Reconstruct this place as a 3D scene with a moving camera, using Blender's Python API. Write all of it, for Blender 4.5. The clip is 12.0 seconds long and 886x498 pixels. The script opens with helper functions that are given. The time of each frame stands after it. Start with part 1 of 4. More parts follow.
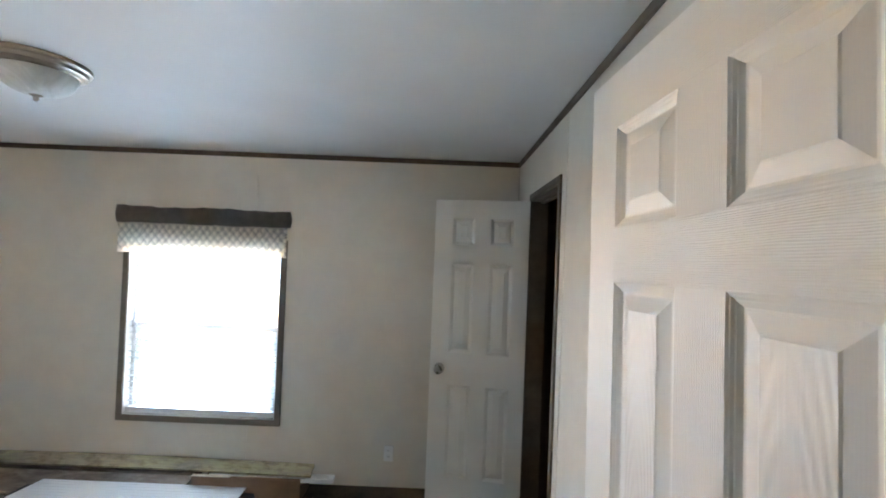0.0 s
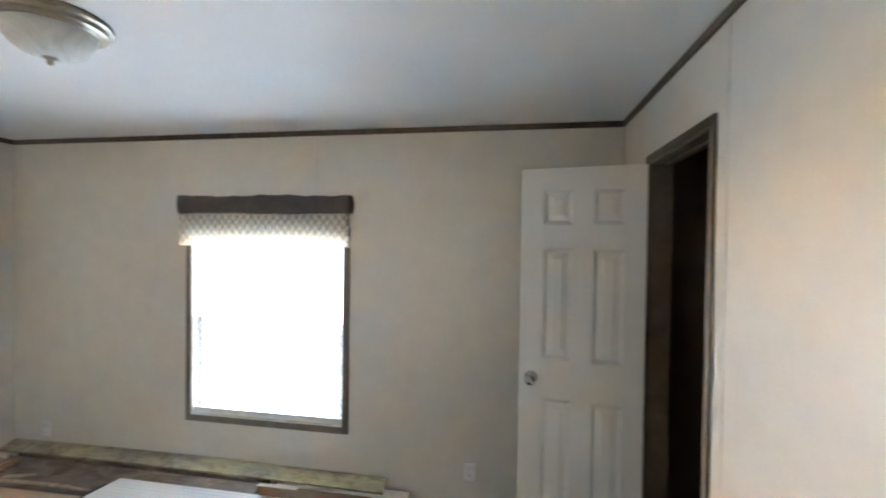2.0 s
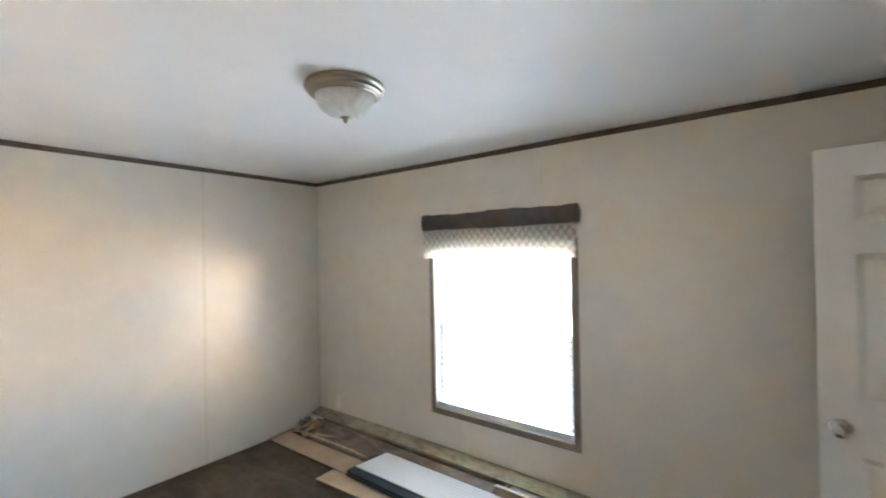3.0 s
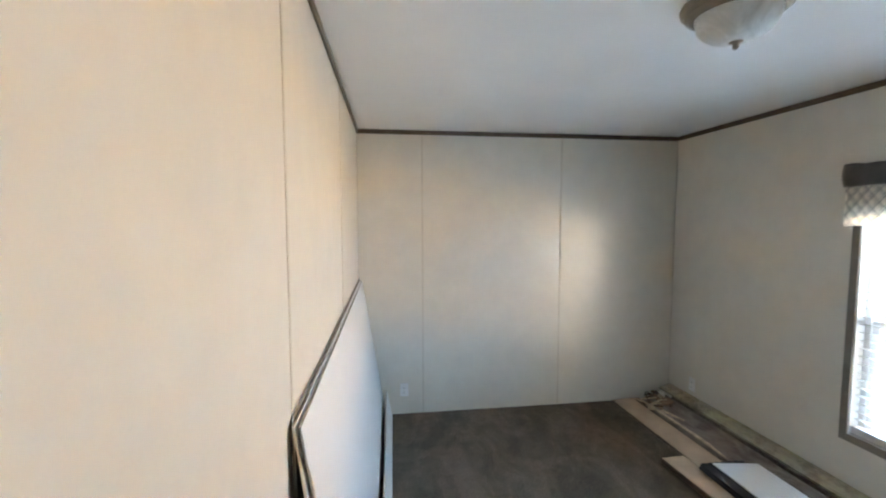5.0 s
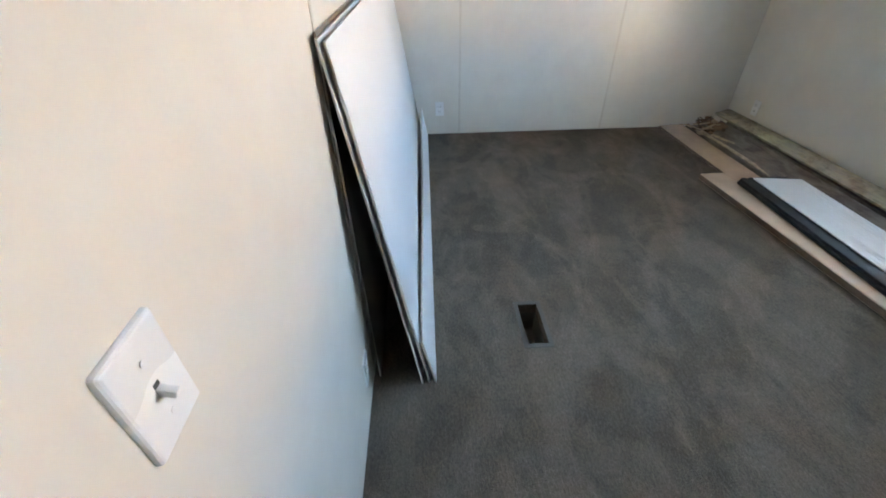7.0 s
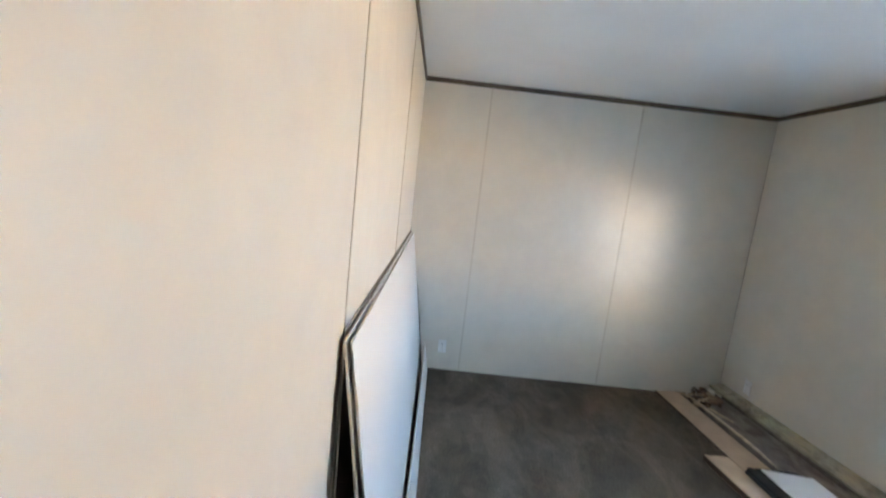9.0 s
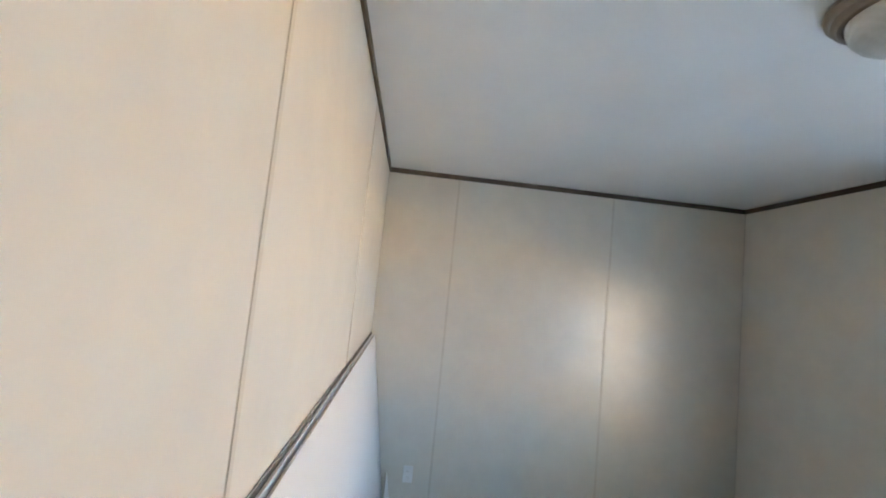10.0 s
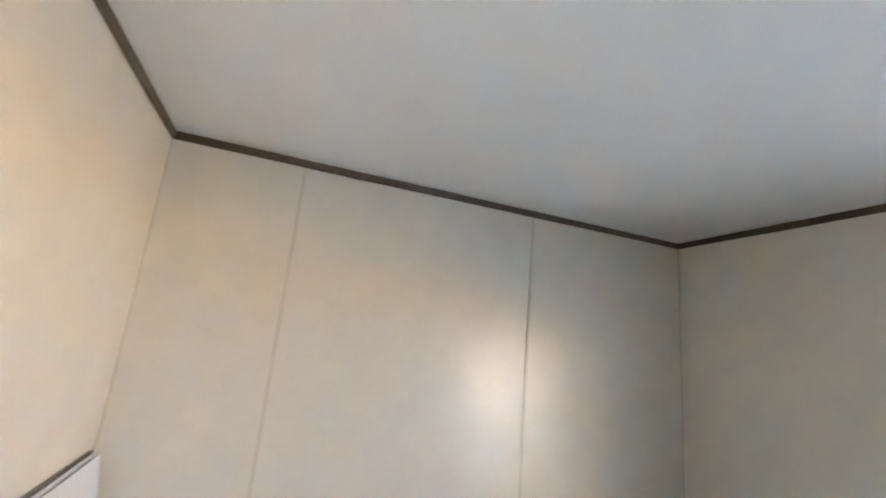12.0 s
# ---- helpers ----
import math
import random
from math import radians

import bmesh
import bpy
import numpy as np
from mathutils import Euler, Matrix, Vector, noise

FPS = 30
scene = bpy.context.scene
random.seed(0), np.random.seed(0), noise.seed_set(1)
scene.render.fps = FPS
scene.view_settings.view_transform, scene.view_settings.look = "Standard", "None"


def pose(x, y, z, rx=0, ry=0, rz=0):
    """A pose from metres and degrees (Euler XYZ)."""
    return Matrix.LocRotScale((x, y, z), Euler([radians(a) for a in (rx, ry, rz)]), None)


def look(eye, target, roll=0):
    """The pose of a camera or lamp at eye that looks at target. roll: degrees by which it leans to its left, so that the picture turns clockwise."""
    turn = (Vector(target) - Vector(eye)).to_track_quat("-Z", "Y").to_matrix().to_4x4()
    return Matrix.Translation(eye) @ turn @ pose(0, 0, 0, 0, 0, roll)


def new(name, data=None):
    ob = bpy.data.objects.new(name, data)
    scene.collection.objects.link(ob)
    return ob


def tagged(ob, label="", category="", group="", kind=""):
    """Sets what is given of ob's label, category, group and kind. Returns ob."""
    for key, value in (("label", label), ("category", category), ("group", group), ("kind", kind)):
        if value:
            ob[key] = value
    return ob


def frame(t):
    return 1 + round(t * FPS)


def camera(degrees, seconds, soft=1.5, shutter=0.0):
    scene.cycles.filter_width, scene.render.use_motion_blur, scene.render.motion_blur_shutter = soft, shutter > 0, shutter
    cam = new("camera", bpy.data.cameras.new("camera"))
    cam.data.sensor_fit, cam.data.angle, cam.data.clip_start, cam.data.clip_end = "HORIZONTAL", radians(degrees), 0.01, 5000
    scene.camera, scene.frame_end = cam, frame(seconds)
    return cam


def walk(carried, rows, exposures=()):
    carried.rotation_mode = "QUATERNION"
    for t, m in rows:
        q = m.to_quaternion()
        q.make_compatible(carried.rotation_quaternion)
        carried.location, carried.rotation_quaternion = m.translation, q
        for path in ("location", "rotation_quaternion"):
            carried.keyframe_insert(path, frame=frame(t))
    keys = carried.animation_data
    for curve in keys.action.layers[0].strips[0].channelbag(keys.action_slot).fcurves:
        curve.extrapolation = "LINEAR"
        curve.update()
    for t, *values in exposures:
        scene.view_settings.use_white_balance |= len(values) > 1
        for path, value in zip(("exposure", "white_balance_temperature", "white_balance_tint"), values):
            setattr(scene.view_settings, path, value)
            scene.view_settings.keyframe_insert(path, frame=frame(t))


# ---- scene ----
# ================= camera and walk =================
cam = camera(93.5, 12.0, soft=1.8, shutter=0.4)
PATH = [
    (0, (0.444, 0.315, 1.709), (0.441, 2.315, 1.739), 2.3),
    (0.5, (0.435, 0.431, 1.699), (0.508, 2.43, 1.704), 2.8),
    (1, (0.38, 0.561, 1.698), (0.523, 2.556, 1.689), 3.1),
    (1.5, (0.349, 0.644, 1.693), (0.339, 2.644, 1.669), 2.1),
    (2, (0.336, 0.786, 1.676), (0.014, 2.76, 1.65), 0.8),
    (2.5, (0.288, 0.845, 1.685), (-0.555, 2.658, 1.636), -0.3),
    (3, (0.223, 0.783, 1.691), (-0.994, 2.369, 1.705), -1.0),
    (3.5, (0.157, 0.78, 1.724), (-1.434, 1.991, 1.753), -1.3),
    (3.7, (0.143, 0.794, 1.733), (-1.588, 1.795, 1.768), -1.2),
    (5.3, (0.103, 0.779, 1.647), (-1.876, 0.942, 1.408), -0.3),
    (5.5, (0.083, 0.772, 1.61), (-1.876, 0.925, 1.24), -0.3),
    (6, (0.073, 0.777, 1.526), (-1.796, 0.894, 0.823), -0.8),
    (6.5, (0.067, 0.766, 1.387), (-1.612, 0.84, 0.302), -1.0),
    (6.7, (0.066, 0.771, 1.347), (-1.534, 0.841, 0.148), -0.9),
    (8.3, (0.078, 0.719, 1.415), (-1.71, 0.829, 0.528), 4.6),
    (8.5, (0.086, 0.723, 1.467), (-1.789, 0.813, 0.779), 5.2),
    (9, (0.053, 0.736, 1.567), (-1.925, 0.785, 1.274), 6.4),
    (9.5, (-0.118, 0.752, 1.619), (-2.117, 0.826, 1.585), 6.4),
    (10, (-0.294, 0.769, 1.573), (-2.282, 0.915, 1.745), 5.8),
    (10.5, (-0.496, 0.875, 1.669), (-2.487, 0.935, 1.853), 4.9),
    (11, (-0.77, 0.994, 1.685), (-2.752, 1.135, 1.918), 4.5),
    (11.5, (-1.124, 1.017, 1.683), (-3.059, 1.431, 1.978), 5.9),
    (12, (-1.476, 1.065, 1.681), (-3.312, 1.744, 2.095), 5.5),
]
EXPO = [(0.0, 0.12, 6650, 10), (1.0, 0.06, 6850, 11), (2.0, 0.38, 7000, 11), (2.5, 0.56, 7200, 12), (3.5, 0.1, 7250, 11), (5.5, -0.14, 6550, 8),
        (6.5, 0.11, 6350, 8), (8.5, 0.05, 6550, 11), (9.0, -0.04, 6500, 9), (10.0, -0.3, 6450, 8), (11.0, -0.28, 6550, 8), (12.0, 0.06, 7000, 11)]
walk(cam, [(t, look(eye, target, roll)) for t, eye, target, roll in PATH], EXPO)

# ================= plan, in metres =================
XW, XE = -3.392, 0.985         # west and east wall faces
YS, YN = 0.538, 3.386          # south (entry) and north (window) wall faces
ZC = 2.412                     # ceiling
WT = 0.10                      # wall thickness
WIN = (-1.865, -0.745, 0.452, 1.73)     # window opening x0 x1 z0 z1
ENT = (0.11, 0.85, 0.0, 2.115)          # entry opening in the south wall
CLO = (2.287, 2.905, 0.0, 2.075)         # closet opening in the east wall, y0 y1 z0 z1

# ================= world, sun, large lights =================
world = bpy.data.worlds.new("sky")
scene.world = world
world.use_nodes = True
wn = world.node_tree
sky = wn.nodes.new("ShaderNodeTexSky")
sky.sky_type, sky.sun_disc = "NISHITA", False
sky.sun_elevation, sky.sun_rotation = radians(42), radians(200)
wn.links.new(sky.outputs[0], wn.nodes["Background"].inputs[0])
wn.nodes["Background"].inputs[1].default_value = 0.15

sun_data = bpy.data.lights.new("sun", "SUN")
sun_data.energy, sun_data.angle, sun_data.color = 4.0, radians(0.5), (1.0, 0.93, 0.82)
sun = new("sun", sun_data)
sun.matrix_world = look((-3, -9, 12), (0, 3, 0))

# daylight of the open sky in the window's opening
sky_data = bpy.data.lights.new("window_sky", "AREA")
sky_data.shape, sky_data.size, sky_data.size_y = "RECTANGLE", 1.06, 1.18
sky_data.energy, sky_data.color = 3.0, (0.64, 0.80, 1.0)
window_sky = new("window_sky", sky_data)
window_sky.matrix_world = pose((WIN[0] + WIN[1]) / 2, YN + 0.108, (WIN[2] + WIN[3]) / 2, -90, 0, 0)

# ================= materials =================
def nodes_of(name):
    m = bpy.data.materials.new(name)
    m.use_nodes = True
    nt = m.node_tree
    return m, nt, nt.nodes["Principled BSDF"]


def noise_node(nt, scale, detail=4.0, stretch=(1, 1, 1), rough=0.55, distort=0.0):
    tc = nt.nodes.new("ShaderNodeTexCoord")
    mp = nt.nodes.new("ShaderNodeMapping")
    mp.inputs["Scale"].default_value = stretch
    nz = nt.nodes.new("ShaderNodeTexNoise")
    nz.inputs["Scale"].default_value = scale
    nz.inputs["Detail"].default_value = detail
    nz.inputs["Roughness"].default_value = rough
    nz.inputs["Distortion"].default_value = distort
    nt.links.new(tc.outputs["Object"], mp.inputs["Vector"])
    nt.links.new(mp.outputs["Vector"], nz.inputs["Vector"])
    return nz.outputs["Fac"]


def ramp(nt, fac, stops):
    r = nt.nodes.new("ShaderNodeValToRGB")
    el = r.color_ramp.elements
    while len(el) < len(stops):
        el.new(0.5)
    for e, (p, c) in zip(el, stops):
        e.position, e.color = p, (*c, 1)
    nt.links.new(fac, r.inputs["Fac"])
    return r.outputs["Color"]


def mix(nt, a, b, fac=0.5, kind="MULTIPLY"):
    x = nt.nodes.new("ShaderNodeMix")
    x.data_type, x.blend_type = "RGBA", kind
    x.inputs["Factor"].default_value = fac
    nt.links.new(a, x.inputs["A"])
    nt.links.new(b, x.inputs["B"])
    return x.outputs["Result"]


def tint(c, k):
    return tuple(min(1.0, v * k) for v in c)


def surface(name, colour, rough=0.5, metal=0.0, vary=0.12, scale=4.0, fine=90.0, bump=0.15, stretch=(1, 1, 1), fstretch=None, depth=0.002, spread=0.08):
    """Base colour varied at two scales, roughness varied, fine relief."""
    m, nt, p = nodes_of(name)
    big = noise_node(nt, scale, 3.0, stretch)
    small = noise_node(nt, fine, 3.0, fstretch or stretch)
    c1 = ramp(nt, big, [(0.3, tint(colour, 1 - vary)), (0.7, tint(colour, 1 + vary))])
    c2 = ramp(nt, small, [(0.25, (1 - vary * 0.6,) * 3), (0.75, (1, 1, 1))])
    nt.links.new(mix(nt, c1, c2, 1.0), p.inputs["Base Color"])
    r = ramp(nt, big, [(0.3, (max(0.02, rough - spread),) * 3), (0.7, (min(1, rough + spread),) * 3)])
    nt.links.new(r, p.inputs["Roughness"])
    p.inputs["Metallic"].default_value = metal
    b = nt.nodes.new("ShaderNodeBump")
    b.inputs["Strength"].default_value = bump
    b.inputs["Distance"].default_value = depth
    nt.links.new(small, b.inputs["Height"])
    nt.links.new(b.outputs["Normal"], p.inputs["Normal"])
    return m


def wood_relief(name, colour, along, rough=0.36, strength=0.5, rings=False):
    """White moulded door skin with pressed wood grain running along one axis."""
    m, nt, p = nodes_of(name)
    tc = nt.nodes.new("ShaderNodeTexCoord")
    mp = nt.nodes.new("ShaderNodeMapping")
    w = nt.nodes.new("ShaderNodeTexWave")
    if rings:
        mp.inputs["Scale"].default_value = (1.0, 0.0, 0.15)
        w.wave_type, w.rings_direction = "RINGS", "SPHERICAL"
        w.inputs["Scale"].default_value = 36.0
        w.inputs["Distortion"].default_value = 3.0
        w.inputs["Detail Scale"].default_value = 0.9
    else:
        mp.inputs["Scale"].default_value = (0.10, 1, 1) if along == "x" else (1, 1, 0.10)
        w.wave_type, w.bands_direction = "BANDS", "Z" if along == "x" else "X"
        w.inputs["Scale"].default_value = 100.0
        w.inputs["Distortion"].default_value = 9.0
        w.inputs["Detail Scale"].default_value = 0.7
    w.inputs["Detail"].default_value = 3.0
    nt.links.new(tc.outputs["Object"], mp.inputs["Vector"])
    nt.links.new(mp.outputs["Vector"], w.inputs["Vector"])
    fade = noise_node(nt, 7.0, 2.0)
    k = nt.nodes.new("ShaderNodeMath")
    k.operation = "MULTIPLY"
    nt.links.new(w.outputs["Fac"], k.inputs[0])
    nt.links.new(fade, k.inputs[1])
    squeeze = [220, 220, 220]
    squeeze["xyz".index(along)] = 6.0
    grain = noise_node(nt, 1.0, 3.0, tuple(squeeze), 0.6, 0.3)
    a = nt.nodes.new("ShaderNodeMath")
    a.operation = "MULTIPLY_ADD"
    a.inputs[1].default_value = 0.35
    nt.links.new(grain, a.inputs[0])
    nt.links.new(k.outputs[0], a.inputs[2])
    big = noise_node(nt, 3.0, 3.0)
    nt.links.new(ramp(nt, big, [(0.3, tint(colour, 0.96)), (0.7, tint(colour, 1.02))]), p.inputs["Base Color"])
    nt.links.new(ramp(nt, big, [(0.3, (rough - 0.03,) * 3), (0.7, (rough + 0.05,) * 3)]), p.inputs["Roughness"])
    b = nt.nodes.new("ShaderNodeBump")
    b.inputs["Strength"].default_value = strength
    b.inputs["Distance"].default_value = 0.0022
    nt.links.new(a.outputs[0], b.inputs["Height"])
    nt.links.new(b.outputs["Normal"], p.inputs["Normal"])
    return m


WALL_C = (0.680, 0.636, 0.562)
M_WALL = surface("vinyl_wallboard", WALL_C, 0.30, vary=0.035, scale=7.0, fine=160.0, bump=0.04, depth=0.001, spread=0.004)
M_WALL.node_tree.nodes["Principled BSDF"].inputs["Specular IOR Level"].default_value = 1.0
wnt = M_WALL.node_tree
wave = wnt.nodes.new("ShaderNodeBump")
wave.inputs["Strength"].default_value = 0.22
wave.inputs["Distance"].default_value = 0.02
wnt.links.new(noise_node(wnt, 5.0, 2.0), wave.inputs["Height"])
wnt.links.new(wave.outputs["Normal"], wnt.nodes["Bump"].inputs["Normal"])
M_BATTEN = surface("vinyl_batten", (0.62, 0.57, 0.495), 0.42, vary=0.05, scale=8.0, fine=160.0, bump=0.06)
M_CORE = surface("wall_core", (0.30, 0.26, 0.22), 0.8)
M_CEIL = surface("ceiling_paint", (0.86, 0.86, 0.86), 0.55, vary=0.03, scale=2.0, fine=260.0, bump=0.12, depth=0.001)
M_TRIM = surface("brown_trim", (0.105, 0.075, 0.05), 0.45, vary=0.25, scale=12, fine=60, stretch=(1, 1, 1))
M_WINTRIM = surface("window_trim", (0.17, 0.145, 0.12), 0.45, vary=0.15, scale=12, fine=60)
M_DARKWOOD = surface("dark_closet_wood", (0.085, 0.052, 0.030), 0.55, vary=0.3, scale=3, fine=50, fstretch=(6, 6, 0.5))
M_VINYLFRAME = surface("white_vinyl_frame", (0.78, 0.78, 0.78), 0.35, vary=0.03)
M_SLAT = surface("blind_slat_white", (0.84, 0.84, 0.83), 0.24, vary=0.03, scale=10, fine=80, fstretch=(0.3, 4, 4))
M_NICKEL = surface("brushed_nickel", (0.31, 0.26, 0.21), 0.40, 1.0, vary=0.1, scale=20, fine=300, bump=0.05)
M_KNOB = surface("dark_nickel", (0.42, 0.40, 0.38), 0.30, 1.0, vary=0.1, scale=20, fine=300, bump=0.03)
M_PLASTIC = surface("white_plastic", (0.80, 0.80, 0.80), 0.28, vary=0.02, bump=0.02)
M_SLOT = surface("dark_slot", (0.03, 0.03, 0.03), 0.6)
DOOR_C = (0.80, 0.78, 0.74)
M_DOORH = wood_relief("door_skin_rail", DOOR_C, "x", strength=0.5)
M_DOORV = wood_relief("door_skin_stile", DOOR_C, "z", strength=0.07)
M_DOORP = wood_relief("door_skin_panel", DOOR_C, "z", strength=0.38, rings=True)
M_DOORM = wood_relief("door_skin_mullion", DOOR_C, "z", strength=0.24)
M_BOARD = surface("white_board_face", (0.72, 0.73, 0.74), 0.45, vary=0.03, scale=3, fine=140, bump=0.02)
M_GYPSUM = surface("gypsum_core", (0.60, 0.56, 0.50), 0.85, vary=0.15, scale=30, fine=250, bump=0.4)
M_PAPER = surface("grey_brown_paper", (0.15, 0.125, 0.105), 0.85, vary=0.2, scale=12, fine=120)
M_TAN = surface("particle_board", (0.42, 0.30, 0.205), 0.7, vary=0.16, scale=6, fine=220, bump=0.3)
M_TANEDGE = surface("particle_board_edge", (0.11, 0.072, 0.046), 0.85, vary=0.25, scale=30, fine=260, bump=0.5)
M_BLACK = surface("black_panel", (0.008, 0.010, 0.014), 0.7, vary=0.2, scale=10, fine=90)
M_WHITEPANEL = surface("white_enamel_panel", (0.72, 0.74, 0.76), 0.42, vary=0.04, scale=3, fine=60, fstretch=(0.4, 6, 6))
M_CARD = surface("cardboard", (0.22, 0.135, 0.085), 0.8, vary=0.15, scale=6, fine=100, fstretch=(4, 1, 0.4))
M_PALE = surface("pale_strip", (0.55, 0.50, 0.42), 0.6, vary=0.1)
M_LEAF = surface("scrap_wood", (0.40, 0.31, 0.22), 0.8, vary=0.35, scale=25, fine=120)
M_DUCT = surface("galvanised_duct", (0.09, 0.08, 0.06), 0.55, 0.4, vary=0.3, scale=14, fine=120)
M_VENT = surface("brown_vent_rim", (0.052, 0.042, 0.030), 0.6, 0.0, vary=0.2, scale=30, fine=150)
M_BAND = surface("charcoal_fabric", (0.21, 0.19, 0.18), 0.95, vary=0.15, scale=14, fine=700, bump=0.3)


def carpet():
    """Cut pile: brushed nap marks with fairly firm edges, footworn blotches, tufts in faint rows."""
    m, nt, p = nodes_of("taupe_carpet")
    nap = noise_node(nt, 2.0, 4.0, (0.9, 1.4, 1), 0.6, 0.9)
    stroke = noise_node(nt, 3.0, 4.0, (0.7, 1.7, 1), 0.6, 0.8)
    patch = noise_node(nt, 11.0, 4.0, (1, 1, 1), 0.6, 0.4)
    pile = noise_node(nt, 240.0, 2.0)
    tuft = noise_node(nt, 70.0, 3.0, (1, 1.6, 1))
    c = ramp(nt, nap, [(0.34, (0.130, 0.103, 0.078)), (0.46, (0.139, 0.110, 0.083)), (0.52, (0.164, 0.130, 0.099)), (0.66, (0.178, 0.141, 0.107))])
    c = mix(nt, c, ramp(nt, stroke, [(0.36, (0.87, 0.87, 0.87)), (0.485, (0.92, 0.92, 0.92)), (0.525, (1.03, 1.03, 1.03)), (0.64, (1.07, 1.07, 1.07))]), 1.0)
    c = mix(nt, c, ramp(nt, patch, [(0.3, (0.84, 0.84, 0.85)), (0.7, (1.04, 1.04, 1.04))]), 1.0)
    c = mix(nt, c, ramp(nt, tuft, [(0.35, (0.72, 0.72, 0.72)), (0.65, (1, 1, 1))]), 1.0)
    c = mix(nt, c, ramp(nt, pile, [(0.3, (0.62, 0.62, 0.62)), (0.7, (1, 1, 1))]), 1.0)
    nt.links.new(c, p.inputs["Base Color"])
    p.inputs["Roughness"].default_value = 0.95
    p.inputs["Specular IOR Level"].default_value = 0.0
    rows = nt.nodes.new("ShaderNodeTexWave")
    rows.wave_type, rows.bands_direction = "BANDS", "Y"
    rows.inputs["Scale"].default_value = 42.0
    rows.inputs["Distortion"].default_value = 5.0
    rows.inputs["Detail Scale"].default_value = 2.0
    tc = nt.nodes.new("ShaderNodeTexCoord")
    nt.links.new(tc.outputs["Object"], rows.inputs["Vector"])
    s = nt.nodes.new("ShaderNodeMath")
    s.operation = "ADD"
    nt.links.new(pile, s.inputs[0])
    nt.links.new(tuft, s.inputs[1])
    s2 = nt.nodes.new("ShaderNodeMath")
    s2.operation = "MULTIPLY_ADD"
    s2.inputs[1].default_value = 0.12
    nt.links.new(rows.outputs["Fac"], s2.inputs[0])
    nt.links.new(s.outputs[0], s2.inputs[2])
    b = nt.nodes.new("ShaderNodeBump")
    b.inputs["Strength"].default_value = 0.8
    b.inputs["Distance"].default_value = 0.006
    nt.links.new(s2.outputs[0], b.inputs["Height"])
    nt.links.new(b.outputs["Normal"], p.inputs["Normal"])
    return m


def weathered(name, light, dark, lo, hi, scale=5.0):
    """Old board: grain along x, blotches of dirt."""
    m, nt, p = nodes_of(name)
    blot = noise_node(nt, scale, 5.0, (1, 2.2, 1), 0.65, 0.8)
    grain = noise_node(nt, 1.0, 4.0, (6, 130, 130), 0.6, 0.4)
    c = ramp(nt, blot, [(lo, dark), (hi, light)])
    c = mix(nt, c, ramp(nt, grain, [(0.3, (0.66, 0.66, 0.66)), (0.7, (1, 1, 1))]), 1.0)
    nt.links.new(c, p.inputs["Base Color"])
    p.inputs["Roughness"].default_value = 0.8
    b = nt.nodes.new("ShaderNodeBump")
    b.inputs["Strength"].default_value = 0.6
    b.inputs["Distance"].default_value = 0.003
    nt.links.new(grain, b.inputs["Height"])
    nt.links.new(b.outputs["Normal"], p.inputs["Normal"])
    return m


def olive_plank():
    """Treated plank, olive, greyed with dirt over its far stretch."""
    m, nt, p = nodes_of("olive_plank")
    tc = nt.nodes.new("ShaderNodeTexCoord")
    sx = nt.nodes.new("ShaderNodeSeparateXYZ")
    nt.links.new(tc.outputs["Object"], sx.inputs[0])
    blot = noise_node(nt, 4.0, 5.0, (1, 2.5, 1), 0.65, 0.8)
    fine = noise_node(nt, 14.0, 4.0, (1, 1.6, 1), 0.65, 0.5)
    run = nt.nodes.new("ShaderNodeMapRange")
    run.inputs["From Max"].default_value = 2.93
    nt.links.new(sx.outputs[0], run.inputs["Value"])
    stain = ramp(nt, run.outputs[0], [(0.0, (0.10,) * 3), (0.15, (0.16,) * 3), (0.20, (-0.16,) * 3), (0.29, (-0.12,) * 3), (0.34, (0.12,) * 3), (0.50, (0.10,) * 3), (0.58, (-0.06,) * 3), (1.0, (-0.16,) * 3)])
    bw = nt.nodes.new("ShaderNodeRGBToBW")
    nt.links.new(stain, bw.inputs[0])
    a = nt.nodes.new("ShaderNodeMath")
    a.operation = "ADD"
    nt.links.new(bw.outputs[0], a.inputs[0])
    nt.links.new(blot, a.inputs[1])
    c = ramp(nt, a.outputs[0], [(0.42, (0.46, 0.42, 0.26)), (0.50, (0.42, 0.375, 0.25)), (0.60, (0.37, 0.33, 0.25)), (0.72, (0.30, 0.265, 0.21))])
    c = mix(nt, c, ramp(nt, fine, [(0.35, (0.66, 0.63, 0.58)), (0.52, (1, 1, 1))]), 1.0)
    grain = noise_node(nt, 1.0, 4.0, (6, 130, 130), 0.6, 0.4)
    c = mix(nt, c, ramp(nt, grain, [(0.3, (0.78, 0.78, 0.78)), (0.7, (1, 1, 1))]), 1.0)
    nt.links.new(c, p.inputs["Base Color"])
    p.inputs["Roughness"].default_value = 0.7
    b = nt.nodes.new("ShaderNodeBump")
    b.inputs["Strength"].default_value = 0.4
    b.inputs["Distance"].default_value = 0.002
    nt.links.new(grain, b.inputs["Height"])
    nt.links.new(b.outputs["Normal"], p.inputs["Normal"])
    return m


